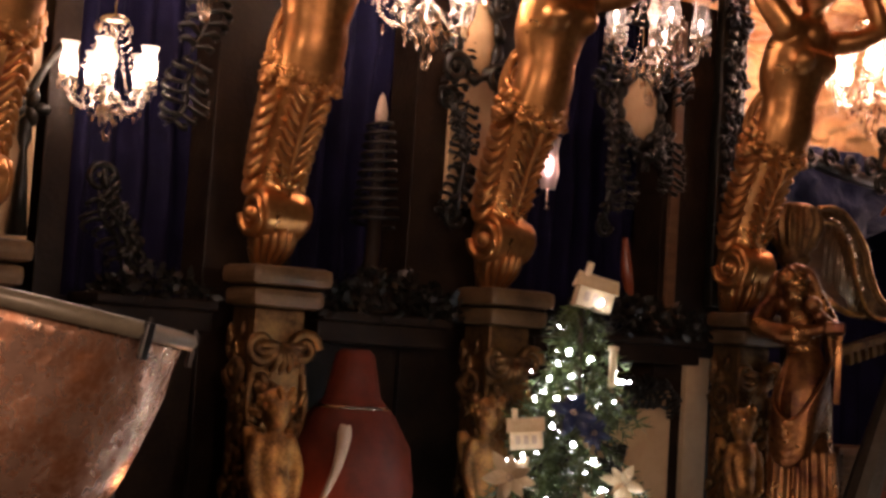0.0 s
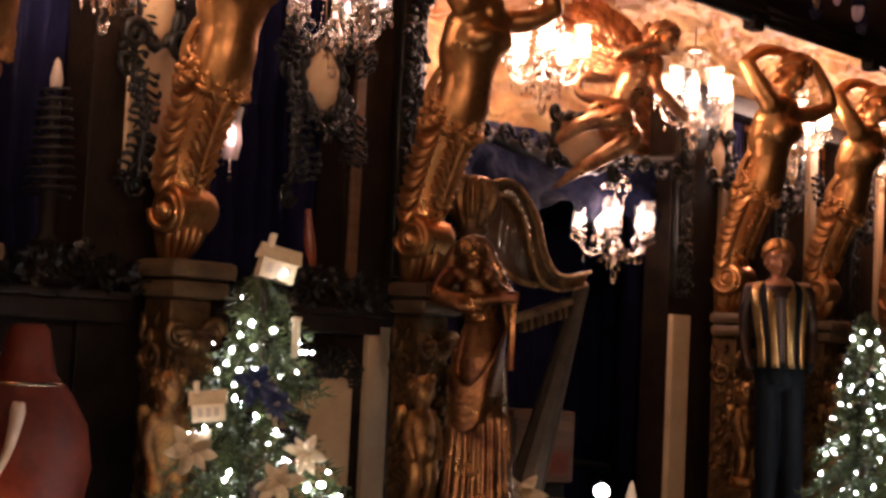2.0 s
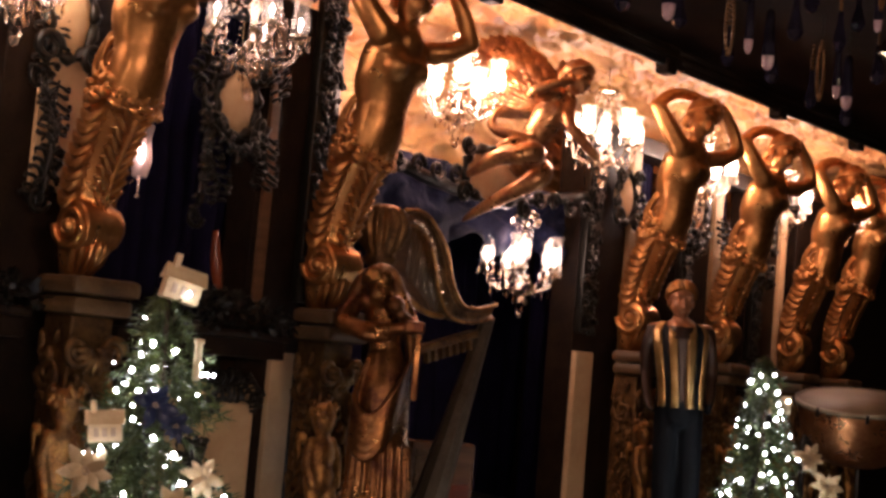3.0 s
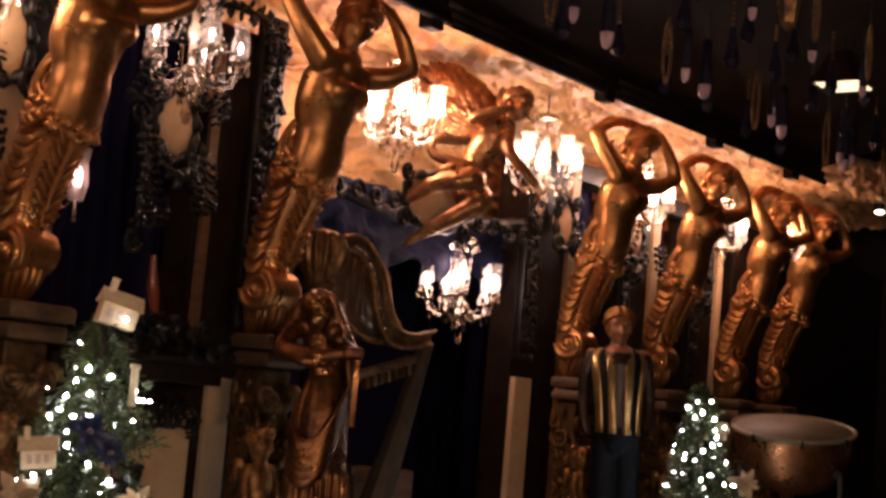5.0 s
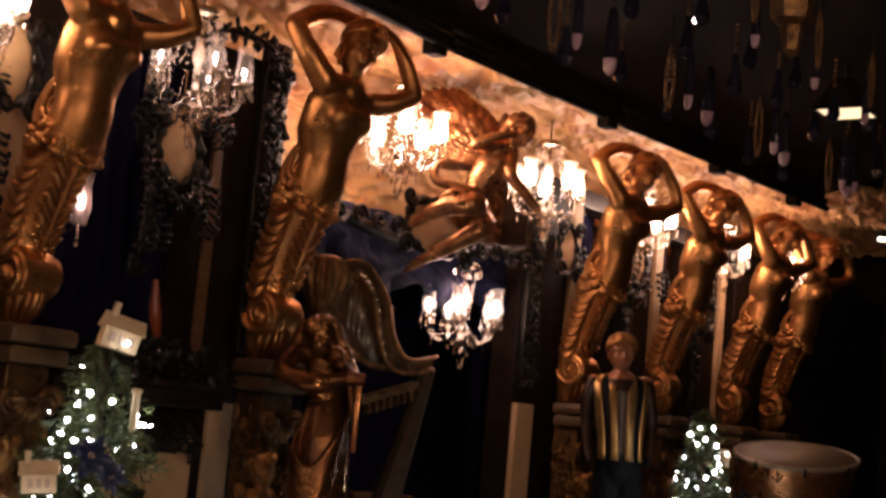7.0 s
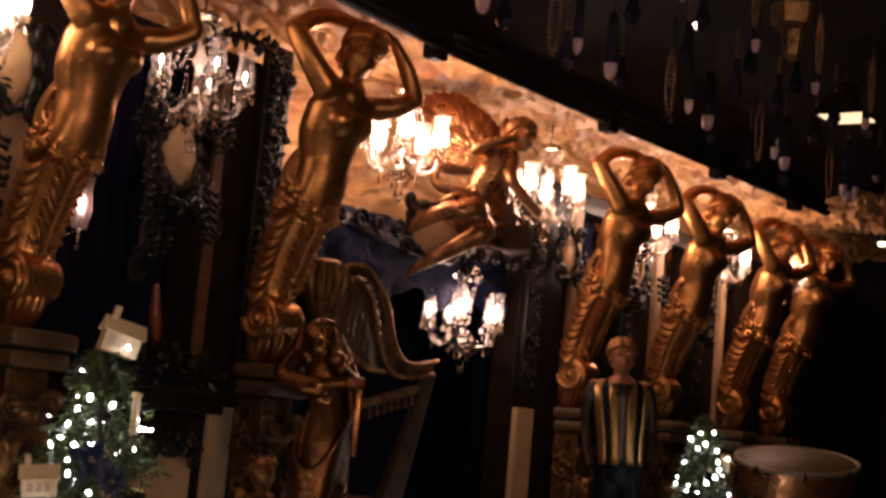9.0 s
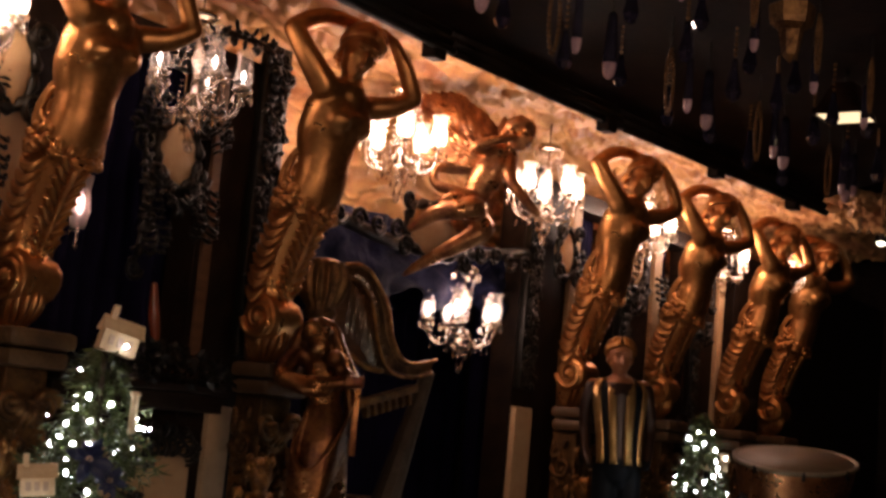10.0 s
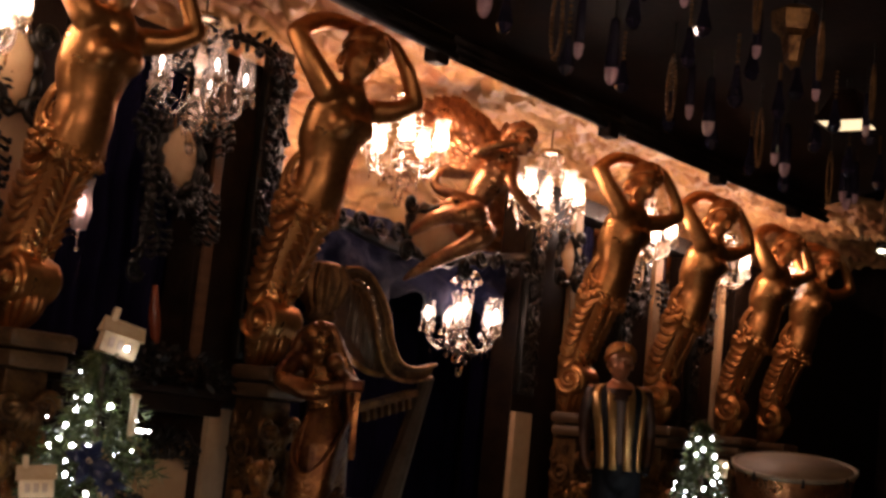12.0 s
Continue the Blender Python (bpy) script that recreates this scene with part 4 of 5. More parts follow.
part("core", bm, DARK, spring)


# ---- dark garlands and ledges in the bays ----
def ledge(x0, x1):
    bm = bmesh.new()
    box(bm, (x0, 4.36, 1.70), (x1, 4.62, 1.735), 0.01)
    box(bm, (x0, 4.40, 1.62), (x1, 4.62, 1.70), 0.01)
    return solid("ledge", bm, DARK, "dark moulded ledge across a bay", "ledge", group="ledges of the facade", kind="structure", flat=True)


def garland(x0, x1, z, seed, y=4.4, n=420, tall=0.12):
    rng = random.Random(seed)
    bm = bmesh.new()
    for k in range(n):
        u = rng.random()
        c = Vector((x0 + (x1 - x0) * u, y + rng.uniform(-0.09, 0.09), z + rng.uniform(0, tall) * (0.4 + math.sin(math.pi * u))))
        d = Vector((rng.uniform(-1, 1), rng.uniform(-1, 0.6), rng.uniform(-0.6, 1))).normalized() * rng.uniform(0.03, 0.06)
        w = d.cross(Vector((rng.uniform(-1, 1), rng.uniform(-1, 1), rng.uniform(-1, 1)))).normalized() * 0.012
        bm.faces.new([bm.verts.new(p) for p in (c, c + d * 0.5 + w, c + d, c + d * 0.5 - w)])
    return solid("garland", bm, BLACK_GREEN, "dark leafy garland lying along a ledge", "garland", group="garlands on the ledges", kind="stuff", flat=True)


for a, b in ((1.86, 2.3), (2.72, 3.3), (3.74, 4.7), (8.02, 8.7), (9.2, 9.85), (10.35, 10.68)):
    ledge(a, b)
garland(2.72, 3.3, 1.735, 1)
garland(3.8, 4.68, 1.735, 2, n=620)
garland(1.88, 2.28, 1.735, 3, n=250, tall=0.06)
garland(8.05, 8.65, 1.735, 4)
garland(9.22, 9.8, 1.735, 6)


# ---- cartouches and carved frames ----
def cartouche(at, w, h, turn=0.0):
    top = thing("cartouche", "tan oval cartouche in a dark carved scroll frame", "ornament", at, "oval cartouches", turn=turn)
    bm = bmesh.new()
    ball(bm, (0, 0.02, 0), (w, 0.04, h), 3)
    part("oval", bm, TAN, top)
    bm = bmesh.new()
    n = 36
    ring = [(w * 1.06 * math.cos(2 * math.pi * k / n), 0.0, h * 1.06 * math.sin(2 * math.pi * k / n)) for k in range(n + 1)]
    tube(bm, ring, [0.022 + 0.01 * math.sin(k * 1.7) for k in range(n + 1)], 8)
    for s in (-1, 1):
        spiral(bm, (s * w * 1.1, -0.02, h * 0.9), h * 0.35, 1.6, 0.018, "y", s)
        spiral(bm, (s * w * 1.1, -0.02, -h * 0.9), h * 0.4, 1.6, 0.02, "y", -s)
    part("frame", bm, BLACK_GREEN, top, "dark carved frame")
    return top


cartouche((3.46, 4.53, 2.88), 0.1, 0.16)
cartouche((4.45, 4.60, 2.75), 0.12, 0.15)
cartouche((6.16, 4.38, 2.69), 0.25, 0.14)
cartouche((7.86, 4.55, 2.84), 0.1, 0.15)
cartouche((8.83, 4.55, 2.9), 0.12, 0.14)
cartouche((9.98, 4.55, 2.9), 0.1, 0.13)


def carved_upright(x, z0, z1, w, seed, y=4.57, label="dark carved upright of scrolling acanthus leaves"):
    rng = random.Random(seed)
    bm = bmesh.new()
    box(bm, (x - w / 2, y, z0), (x + w / 2, y + 0.05, z1), 0.008)
    z, s = z0 + 0.06, 1
    while z < z1 - 0.05:
        spiral(bm, (x + s * w * 0.1, y - 0.012, z), w * 0.3, 1.4, 0.012, "y", s)
        for k in range(9):
            a = 2 * math.pi * k / 9 + rng.uniform(-0.3, 0.3)
            r = w * rng.uniform(0.22, 0.46)
            ball(bm, (x + s * w * 0.06 + r * math.cos(a), y - 0.012, z + r * math.sin(a)), (0.03, 0.016, 0.013), 1, (rng.uniform(-30, 30), -math.degrees(a) + 30 * s, 0))
        z += w * 0.6
        s = -s
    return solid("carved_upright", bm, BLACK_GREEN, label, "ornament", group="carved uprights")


carved_upright(5.02, 1.9, 3.4, 0.17, 1)
carved_upright(7.53, 1.95, 3.35, 0.15, 2)
carved_upright(8.76, 1.95, 3.3, 0.12, 3)
carved_upright(9.92, 1.95, 3.3, 0.12, 4)


def scroll_piece(pts, r, name="scrollwork", label="dark carved scroll of leaves", mat=BLACK_GREEN, ends=0.08):
    bm = bmesh.new()
    path = curve(pts, 6)
    tube(bm, path, [0.5 * r * (0.6 + 0.5 * math.sin(math.pi * i / (len(path) - 1))) for i in range(len(path))], 8)
    spiral(bm, path[0], ends * 0.7, 1.5, r * 0.5, "y", 1)
    spiral(bm, path[-1], ends * 0.6, 1.5, r * 0.5, "y", -1)
    rng = random.Random(len(path))
    for i in range(1, len(path) - 1):
        for _ in range(3):
            a = rng.uniform(0, 6.28)
            p = path[i] + Vector((r * 1.2 * math.cos(a), rng.uniform(-0.02, 0.0), r * 1.2 * math.sin(a)))
            ball(bm, p, (0.03, 0.014, 0.013), 1, (rng.uniform(-30, 30), -math.degrees(a), 0))
    return solid(name, bm, mat, label, "ornament", group="carved scrollwork")


scroll_piece([(4.40, 4.55, 3.22), (4.6, 4.52, 3.34), (4.85, 4.5, 3.33), (5.02, 4.52, 3.24)], 0.035)
scroll_piece([(4.28, 4.56, 2.62), (4.42, 4.5, 2.5), (4.56, 4.54, 2.66)], 0.025)
scroll_piece([(4.20, 4.56, 2.75), (4.24, 4.54, 2.5), (4.22, 4.55, 2.2)], 0.025)
scroll_piece([(1.92, 4.55, 2.12), (1.98, 4.52, 1.98), (2.06, 4.52, 1.86)], 0.028)
scroll_piece([(3.36, 4.56, 2.62), (3.42, 4.52, 2.4), (3.4, 4.54, 2.15)], 0.028)
scroll_piece([(4.25, 4.58, 1.46), (4.36, 4.55, 1.38), (4.5, 4.56, 1.5)], 0.03, ends=0.06)
scroll_piece([(4.26, 4.58, 1.0), (4.3, 4.54, 1.15), (4.38, 4.56, 1.22)], 0.03, ends=0.06)
scroll_piece([(2.76, 4.6, 0.98), (2.98, 4.54, 0.86), (3.2, 4.6, 0.98)], 0.03, ends=0.05)
scroll_piece([(8.5, 4.5, 2.7), (8.68, 4.45, 2.6), (8.82, 4.5, 2.72)], 0.035)
scroll_piece([(9.7, 4.5, 2.62), (9.85, 4.45, 2.5), (9.98, 4.5, 2.62)], 0.03)

def carved_leaf(at, size, turn, seed):
    """A lobed acanthus leaf, thick and dark, with a raised midrib."""
    rng = random.Random(seed)
    bm = bmesh.new()
    rib = curve([(0, 0, -size), (0.12 * size, -0.02, -0.3 * size), (-0.05 * size, -0.03, 0.4 * size), (0.2 * size, -0.02, size)], 5)
    tube(bm, rib, [0.02 * size + 0.07 * size * math.sin(math.pi * (0.1 + 0.85 * i / 15)) for i in range(16)], 7)
    for k in range(7):
        q = rib[2 * k + 1]
        for s in (-1, 1):
            ln = size * (0.28 + 0.3 * math.sin(math.pi * (k + 1) / 8)) * rng.uniform(0.8, 1.15)
            rise = rng.uniform(0.25, 0.7)
            tube(bm, curve([q, q + Vector((s * ln * 0.6, -0.02, ln * rise * 0.5)), q + Vector((s * ln, 0.0, ln * rise * 0.3)), q + Vector((s * ln * 0.95, -0.012, -ln * 0.12))], 3), [size * w for w in (0.05, 0.085, 0.11, 0.125, 0.13, 0.125, 0.11, 0.09, 0.07, 0.05)], 6, 0.5)
    bmesh.ops.transform(bm, matrix=pose(0, 0, 0, 0, turn, 0), verts=bm.verts)
    return solid("carved_leaf", bm, BLACK_GREEN, "dark carved acanthus leaf lapping over a tan panel", "ornament", at, "carved leaves of the panels")


for k, (at, size, turn) in enumerate((((4.27, 4.57, 1.42), 0.13, 200), ((4.5, 4.57, 1.5), 0.12, 100), ((4.66, 4.57, 1.47), 0.09, 150), ((4.3, 4.57, 1.16), 0.14, 20), ((4.27, 4.57, 0.9), 0.13, 160), ((4.62, 4.57, 0.86), 0.13, 300), ((2.8, 4.58, 1.02), 0.12, 110), ((3.0, 4.58, 1.0), 0.1, 200), ((3.18, 4.58, 1.0), 0.12, 250), ((2.84, 4.58, 0.8), 0.1, 30), ((3.14, 4.58, 0.78), 0.1, 330), ((3.38, 4.57, 2.75), 0.13, 10), ((3.44, 4.57, 2.5), 0.13, 190), ((3.4, 4.57, 2.25), 0.12, 20), ((4.2, 4.56, 2.9), 0.13, 30), ((4.62, 4.56, 2.9), 0.12, 330), ((4.3, 4.56, 2.4), 0.14, 170), ((4.6, 4.56, 2.5), 0.14, 190), ((5.0, 4.53, 1.5), 0.12, 170), ((8.2, 4.57, 1.45), 0.13, 200), ((8.45, 4.57, 1.2), 0.13, 20), ((8.08, 4.57, 2.75), 0.16, 160), ((8.74, 4.57, 2.9), 0.15, 20), ((9.28, 4.57, 2.75), 0.16, 170), ((9.88, 4.57, 2.95), 0.14, 10), ((2.24, 4.55, 2.75), 0.15, 10), ((2.2, 4.55, 2.45), 0.14, 200), ((1.95, 4.55, 1.95), 0.13, 330))):
    carved_leaf(at, size, turn, k)

tassel = thing("tassel", "dark hanging cord with a knotted tassel on the tan panel", "tassel", (1.6, 4.56, 0))
bm = bmesh.new()
tube(bm, curve([(-0.1, 0, 2.55), (-0.02, 0, 2.44), (0.05, 0, 2.36)], 4), 0.016, 7)
tube(bm, curve([(0.16, 0, 2.56), (0.1, 0, 2.46), (0.05, 0, 2.36)], 4), 0.016, 7)
part("cord", bm, BLACK_GREEN, tassel)
bm = bmesh.new()
for k in range(5):
    a = 6.283 * k / 5
    ball(bm, (0.05 + 0.045 * math.cos(a), -0.01, 2.32 + 0.03 * math.sin(a)), (0.035, 0.025, 0.022), 2, (0, -math.degrees(a), 0))
part("knot", bm, BLACK_GREEN, tassel)
bm = bmesh.new()
lathe(bm, [(0.0, 2.3), (0.02, 2.28), (0.025, 2.22), (0.012, 2.18), (0.02, 2.1), (0.035, 1.9), (0.0, 1.9)], 12, Matrix.Translation((0.05, 0, 0)))
part("fringe", bm, BLACK_GREEN, tassel)

# pink-lit glass pendant behind a figure
pend = thing("wall_lamp", "small lit wall lamp with a pink glass shade and crystal drop", "lamp", (3.9, 4.56, 2.42))
bm = bmesh.new()
lathe(bm, [(0.03, -0.1), (0.045, -0.03), (0.035, 0.06), (0.045, 0.12)], 16)
g = part("shade", bm, SHADE, pend)
g.visible_shadow = False
bm = bmesh.new()
ball(bm, (0, 0, 0.0), (0.02, 0.02, 0.045), 2)
part("bulb", bm, glowing("pink_bulb", (1.0, 0.5, 0.42), 5.0), pend)
bm = bmesh.new()
tube(bm, [(0, 0.06, -0.12), (0, 0, -0.1), (0, 0, -0.16)], 0.008, 6)
ball(bm, (0, 0, -0.18), 0.016, 1)
part("bracket", bm, CRYSTAL, pend)

# orange glass tube
bm = bmesh.new()
tube(bm, curve([(4.36, 4.56, 2.16), (4.38, 4.56, 2.02), (4.41, 4.56, 1.9)], 4), [0.012, 0.016, 0.02, 0.024, 0.026, 0.026, 0.024, 0.02, 0.014], 10)
solid("glass_horn", bm, EMBER, "narrow orange glass horn hanging in the dark bay", "ornament")


# ---- winged figure over the alcove ----
def winged_mesh():
    bm = bmesh.new()
    head = pose(0.235, -0.09, 0.425, 8, 14, 48)
    head_forms(bm, head, 0.8)
    limb(bm, [(0.17, -0.02, 0.32), (0.22, -0.06, 0.4)], [0.04, 0.036])
    limb(bm, [(0.0, 0, -0.03), (0.03, -0.02, 0.1), (0.095, -0.03, 0.22), (0.16, -0.02, 0.33)], [0.095, 0.074, 0.09, 0.062], 6, 18)
    for dx in (0.0, 0.06):
        ball(bm, (0.13 + dx, -0.09 + dx * 0.6, 0.245), 0.036, 3)
    # one leg drawn up over the oval, the other hanging
    limb(bm, [(0.02, -0.02, -0.02), (0.02, -0.2, -0.005), (-0.06, -0.235, -0.03)], [0.08, 0.066, 0.05])
    limb(bm, [(-0.03, -0.235, -0.02), (-0.17, -0.21, -0.05), (-0.27, -0.18, -0.12), (-0.33, -0.17, -0.15)], [0.05, 0.044, 0.026, 0.016])
    limb(bm, [(0.05, 0.0, -0.05), (0.07, -0.12, -0.11), (-0.06, -0.12, -0.2)], [0.08, 0.062, 0.046])
    limb(bm, [(-0.06, -0.12, -0.2), (-0.18, -0.1, -0.275), (-0.26, -0.08, -0.33), (-0.31, -0.07, -0.37)], [0.046, 0.034, 0.024, 0.01])
    # arms
    limb(bm, [(0.2, -0.03, 0.315), (0.2, -0.11, 0.185), (0.28, -0.15, 0.08), (0.35, -0.16, 0.01)], [0.042, 0.036, 0.028, 0.026])
    limb(bm, [(0.14, -0.06, 0.345), (0.0, -0.13, 0.325), (0.1, -0.17, 0.37), (0.19, -0.15, 0.395)], [0.042, 0.034, 0.026, 0.02])
    # cloth blown up from the hip
    limb(bm, [(0.0, -0.12, 0.07), (-0.1, -0.14, 0.09), (-0.19, -0.13, 0.12), (-0.195, -0.12, 0.19), (-0.15, -0.11, 0.235)], [0.04, 0.032, 0.026, 0.026, 0.014])
    limb(bm, [(0.0, -0.15, 0.02), (-0.09, -0.2, 0.04), (-0.16, -0.2, 0.02)], [0.03, 0.034, 0.012])
    bm = melted(bm, 0.009, 4)
    head_features(bm, head, 0.8)
    wavy_hair(bm, head, 0.84, 8, 22)
    for k in range(9):
        u = k / 8
        limb(bm, [(-0.1 + 0.05 * u, -0.13 - 0.03 * u, 0.1 - 0.09 * u), (0.0, -0.15 - 0.02 * math.sin(3 * u), 0.06 - 0.1 * u), (0.1, -0.1, 0.07 - 0.13 * u)], [0.006, 0.013, 0.006], 4, 6)
    # a broad wing of overlapping feathers, and the tip of the other behind it
    outline = [(0.0, -0.5), (0.35, -0.95), (0.7, -1.0), (0.92, -0.6), (1.0, 0.0), (0.92, 0.6), (0.7, 1.0), (0.35, 0.95), (0.0, 0.5)]
    rng = random.Random(3)

    def feather(root, d, ln, width, lift):
        side, out = Vector((-d.z, 0, d.x)) * width, Vector((0, -0.016, 0))
        vs = [bm.verts.new(root + d * ln * u + side * v + out * (math.sin(3 * u) + lift * u)) for u, v in outline]
        c, c2 = bm.verts.new(root + d * ln * 0.3 + out * 1.7), bm.verts.new(root + d * ln * 0.75 + out * (1.9 + lift))
        back = bm.verts.new(root + d * ln * 0.5 - out)
        for i in range(9):
            a, b = vs[i], vs[(i + 1) % 9]
            bm.faces.new((a, b, c2 if 2 <= i <= 5 else c))
            bm.faces.new((b, a, back))
        bm.faces.new((vs[2], c2, c))
        bm.faces.new((c2, vs[6], c))

    for row, share in enumerate((1.0, 0.86, 0.72, 0.58, 0.45, 0.32)):
        n = 19 - 2 * row
        for k in range(n):
            u = (k + 0.5 * (row % 2)) / (n - 1)
            a = math.radians(92 + 84 * u)
            reach = 0.29 + 0.28 * math.sin(min(1.0, u * 1.25) * 2.05) ** 1.2
            root = Vector((0.1 - 0.02 * u, 0.15 - 0.017 * row + 0.02 * u, 0.25 + 0.02 * u))
            feather(root, Vector((math.cos(a), 0, math.sin(a))), reach * share * rng.uniform(0.97, 1.03), 0.058 * (1 - 0.13 * row), rng.uniform(0, 1.2))
    for k in range(7):
        a = math.radians(58 + 26 * k / 6)
        feather(Vector((0.13, 0.15, 0.28)), Vector((math.cos(a), 0, math.sin(a))), 0.24 + 0.01 * k, 0.03, 0.5)
    return to_mesh(bm, "winged_statue", WORN_GOLD)


ob = new("winged_statue", smooth(winged_mesh()))
ob.matrix_basis = pose(6.22, 4.22, 2.80, 0, 0, -54)
tagged(ob, "gilded winged figure reclining over the alcove", "statue")

# the bracket and beam that carry the winged figure
bm = bmesh.new()
tube(bm, curve([(5.12, 4.6, 2.78), (5.9, 4.6, 2.64), (6.6, 4.6, 2.64), (7.45, 4.6, 2.78)], 8), 0.035, 10)
for k in range(14):
    spiral(bm, (5.25 + 0.165 * k, 4.57, 2.69), 0.06, 1.4, 0.016, "y", 1 if k % 2 else -1)
solid("carved_arch", bm, BLACK_GREEN, "dark carved scrolling arch across the mouth of the alcove", "arch", kind="structure")

# painted sky drapery under the arch
bm = bmesh.new()
cols = []
for i in range(61):
    x = 5.12 + (7.45 - 5.12) * i / 60
    low = 2.38 + 0.05 * math.sin(i * 0.4) + 0.12 * abs(i / 30 - 1) * 0.3
    cols.append([bm.verts.new((x, 4.74 + 0.11 * noise.noise((x * 5, k * 0.9, 0)) + 0.05 * noise.noise((x * 13, k * 2.1, 5)), 2.78 + (low - 2.78) * k / 6)) for k in range(7)])
for a, b in zip(cols, cols[1:]):
    for k in range(6):
        bm.faces.new((a[k], a[k + 1], b[k + 1], b[k]))
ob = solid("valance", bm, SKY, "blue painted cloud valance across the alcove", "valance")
ob.modifiers.new("cloth", "SOLIDIFY").thickness = 0.012


# ---- harp ----
harp = thing("harp", "gilded harp with a curved neck and fluted capital in the alcove", "harp", (5.45, 4.45, 0))
OUTER = curve([(0.03, 0, 2.412), (0.15, 0, 2.425), (0.255, 0, 2.39), (0.40, 0, 2.26), (0.47, 0, 2.1), (0.575, 0, 1.995), (0.72, 0, 1.985), (0.88, 0, 2.02)], 6)
INNER = curve([(0.06, 0, 2.345), (0.15, 0, 2.34), (0.245, 0, 2.28), (0.305, 0, 2.18), (0.345, 0, 2.07), (0.455, 0, 1.93), (0.65, 0, 1.905), (0.85, 0, 1.945)], 6)
bm = bmesh.new()
rings = []
for o, i in zip(OUTER, INNER):
    rings.append([bm.verts.new(o.lerp(i, u) + Vector((0, y, 0))) for u, y in ((0.0, 0.03), (0.0, -0.03), (0.14, -0.04), (0.24, -0.022), (0.76, -0.022), (0.86, -0.04), (1.0, -0.03), (1.0, 0.03))])
for a, b in zip(rings, rings[1:]):
    for k in range(8):
        bm.faces.new((a[k], a[(k + 1) % 8], b[(k + 1) % 8], b[k]))
bm.faces.new(rings[0][::-1])
bm.faces.new(rings[-1])
part("neck", bm, DULL_GOLD, harp, flat=True)
for edge in (OUTER, INNER):
    bm = bmesh.new()
    tube(bm, [q + Vector((0, -0.036, 0)) for q in edge], 0.009, 7)
    part("neck_beading", bm, AGED_GOLD, harp, "bright gilded edge beading")
# fluted crown of the column
bm = bmesh.new()
rings = []
for r, z in ((0.06, 2.12), (0.085, 2.15), (0.07, 2.18), (0.095, 2.22), (0.118, 2.29), (0.12, 2.34), (0.1, 2.385), (0.105, 2.4), (0.06, 2.418), (0.001, 2.42)):
    flute = 0.1 if 2.19 < z < 2.39 else 0.0
    rings.append([bm.verts.new((-0.09 + r * (1 + flute * math.cos(14 * a)) * math.cos(a), r * (1 + flute * math.cos(14 * a)) * math.sin(a), z)) for a in [2 * math.pi * k / 84 for k in range(84)]])
for a, b in zip(rings, rings[1:]):
    for k in range(84):
        bm.faces.new((a[k], a[(k + 1) % 84], b[(k + 1) % 84], b[k]))
part("capital", bm, DULL_GOLD, harp, "fluted gilded capital")
bm = bmesh.new()
tube(bm, [(-0.09, 0, 2.13), (-0.08, 0, 1.2), (-0.06, 0, 0.48)], [0.05, 0.05, 0.06], 14)
part("column", bm, DARK, harp)
# brown sounding board behind the strings
bm = bmesh.new()
board = [bm.verts.new(q + Vector((0, 0.02, 0))) for q in INNER[:31]] + [bm.verts.new((0.1, 0.02, 2.0)), bm.verts.new((0.0, 0.02, 2.12))]
bm.faces.new(board)
back = bmesh.ops.extrude_face_region(bm, geom=list(bm.faces))["geom"]
bmesh.ops.translate(bm, verts=[v for v in back if isinstance(v, bmesh.types.BMVert)], vec=(0, 0.012, 0))
part("panel", bm, WOOD, harp, "brown varnished panel", flat=True)
bm = bmesh.new()
tube(bm, curve([(0.0, -0.005, 2.1), (0.12, -0.005, 2.0), (0.3, -0.005, 1.93), (0.44, -0.005, 1.92)], 5), 0.022, 8, 0.7)
part("string_rail", bm, AGED_GOLD, harp)
for k in range(17):
    u = k / 16
    q = INNER[int(3 + u * 25)]
    foot = Vector((q.x - 0.012, -0.02, max(1.93, 2.09 - 0.2 * u)))
    bm = bmesh.new()
    tube(bm, [q + Vector((0, -0.035, 0.012)), foot], 0.0028, 5)
    string = part("string", bm, SILVER, harp)
    bm = bmesh.new()
    tube(bm, [q + Vector((0, -0.052, 0.02)), q + Vector((0, -0.02, 0.02))], 0.006, 6)
    part("tuning_pin", bm, SILVER, string)
# tapered soundbox that runs down from the neck's tip
bm = bmesh.new()
rings = []
for u in (0.0, 0.15, 0.4, 0.7, 1.0):
    c = Vector((0.86, 0, 1.95)).lerp(Vector((0.32, 0, 0.6)), u)
    h, d = 0.035 + 0.075 * u, 0.04 + 0.07 * u
    rings.append([bm.verts.new(c + Vector((h * math.cos(a) * 0.9, d * math.sin(a), -h * 0.35 * math.cos(a)))) for a in [2 * math.pi * (k + 0.5) / 10 for k in range(10)]])
for a, b in zip(rings, rings[1:]):
    for k in range(10):
        bm.faces.new((a[k], a[(k + 1) % 10], b[(k + 1) % 10], b[k]))
bm.faces.new(rings[0][::-1])
bm.faces.new(rings[-1])
part("soundbox", bm, GREY, harp, "grey ribbed soundbox", flat=True)
bm = bmesh.new()
box(bm, (-0.16, -0.12, 0), (0.46, 0.16, 0.5), 0.03)
part("base", bm, DARK, harp, flat=True)
bm = bmesh.new()
box(bm, (-0.04, -0.03, -0.02), (0.48, 0.03, 0.02), 0.008)
for k in range(7):
    box(bm, (0.02 + 0.06 * k, -0.036, -0.075), (0.05 + 0.06 * k, 0.0, -0.018), 0.006)
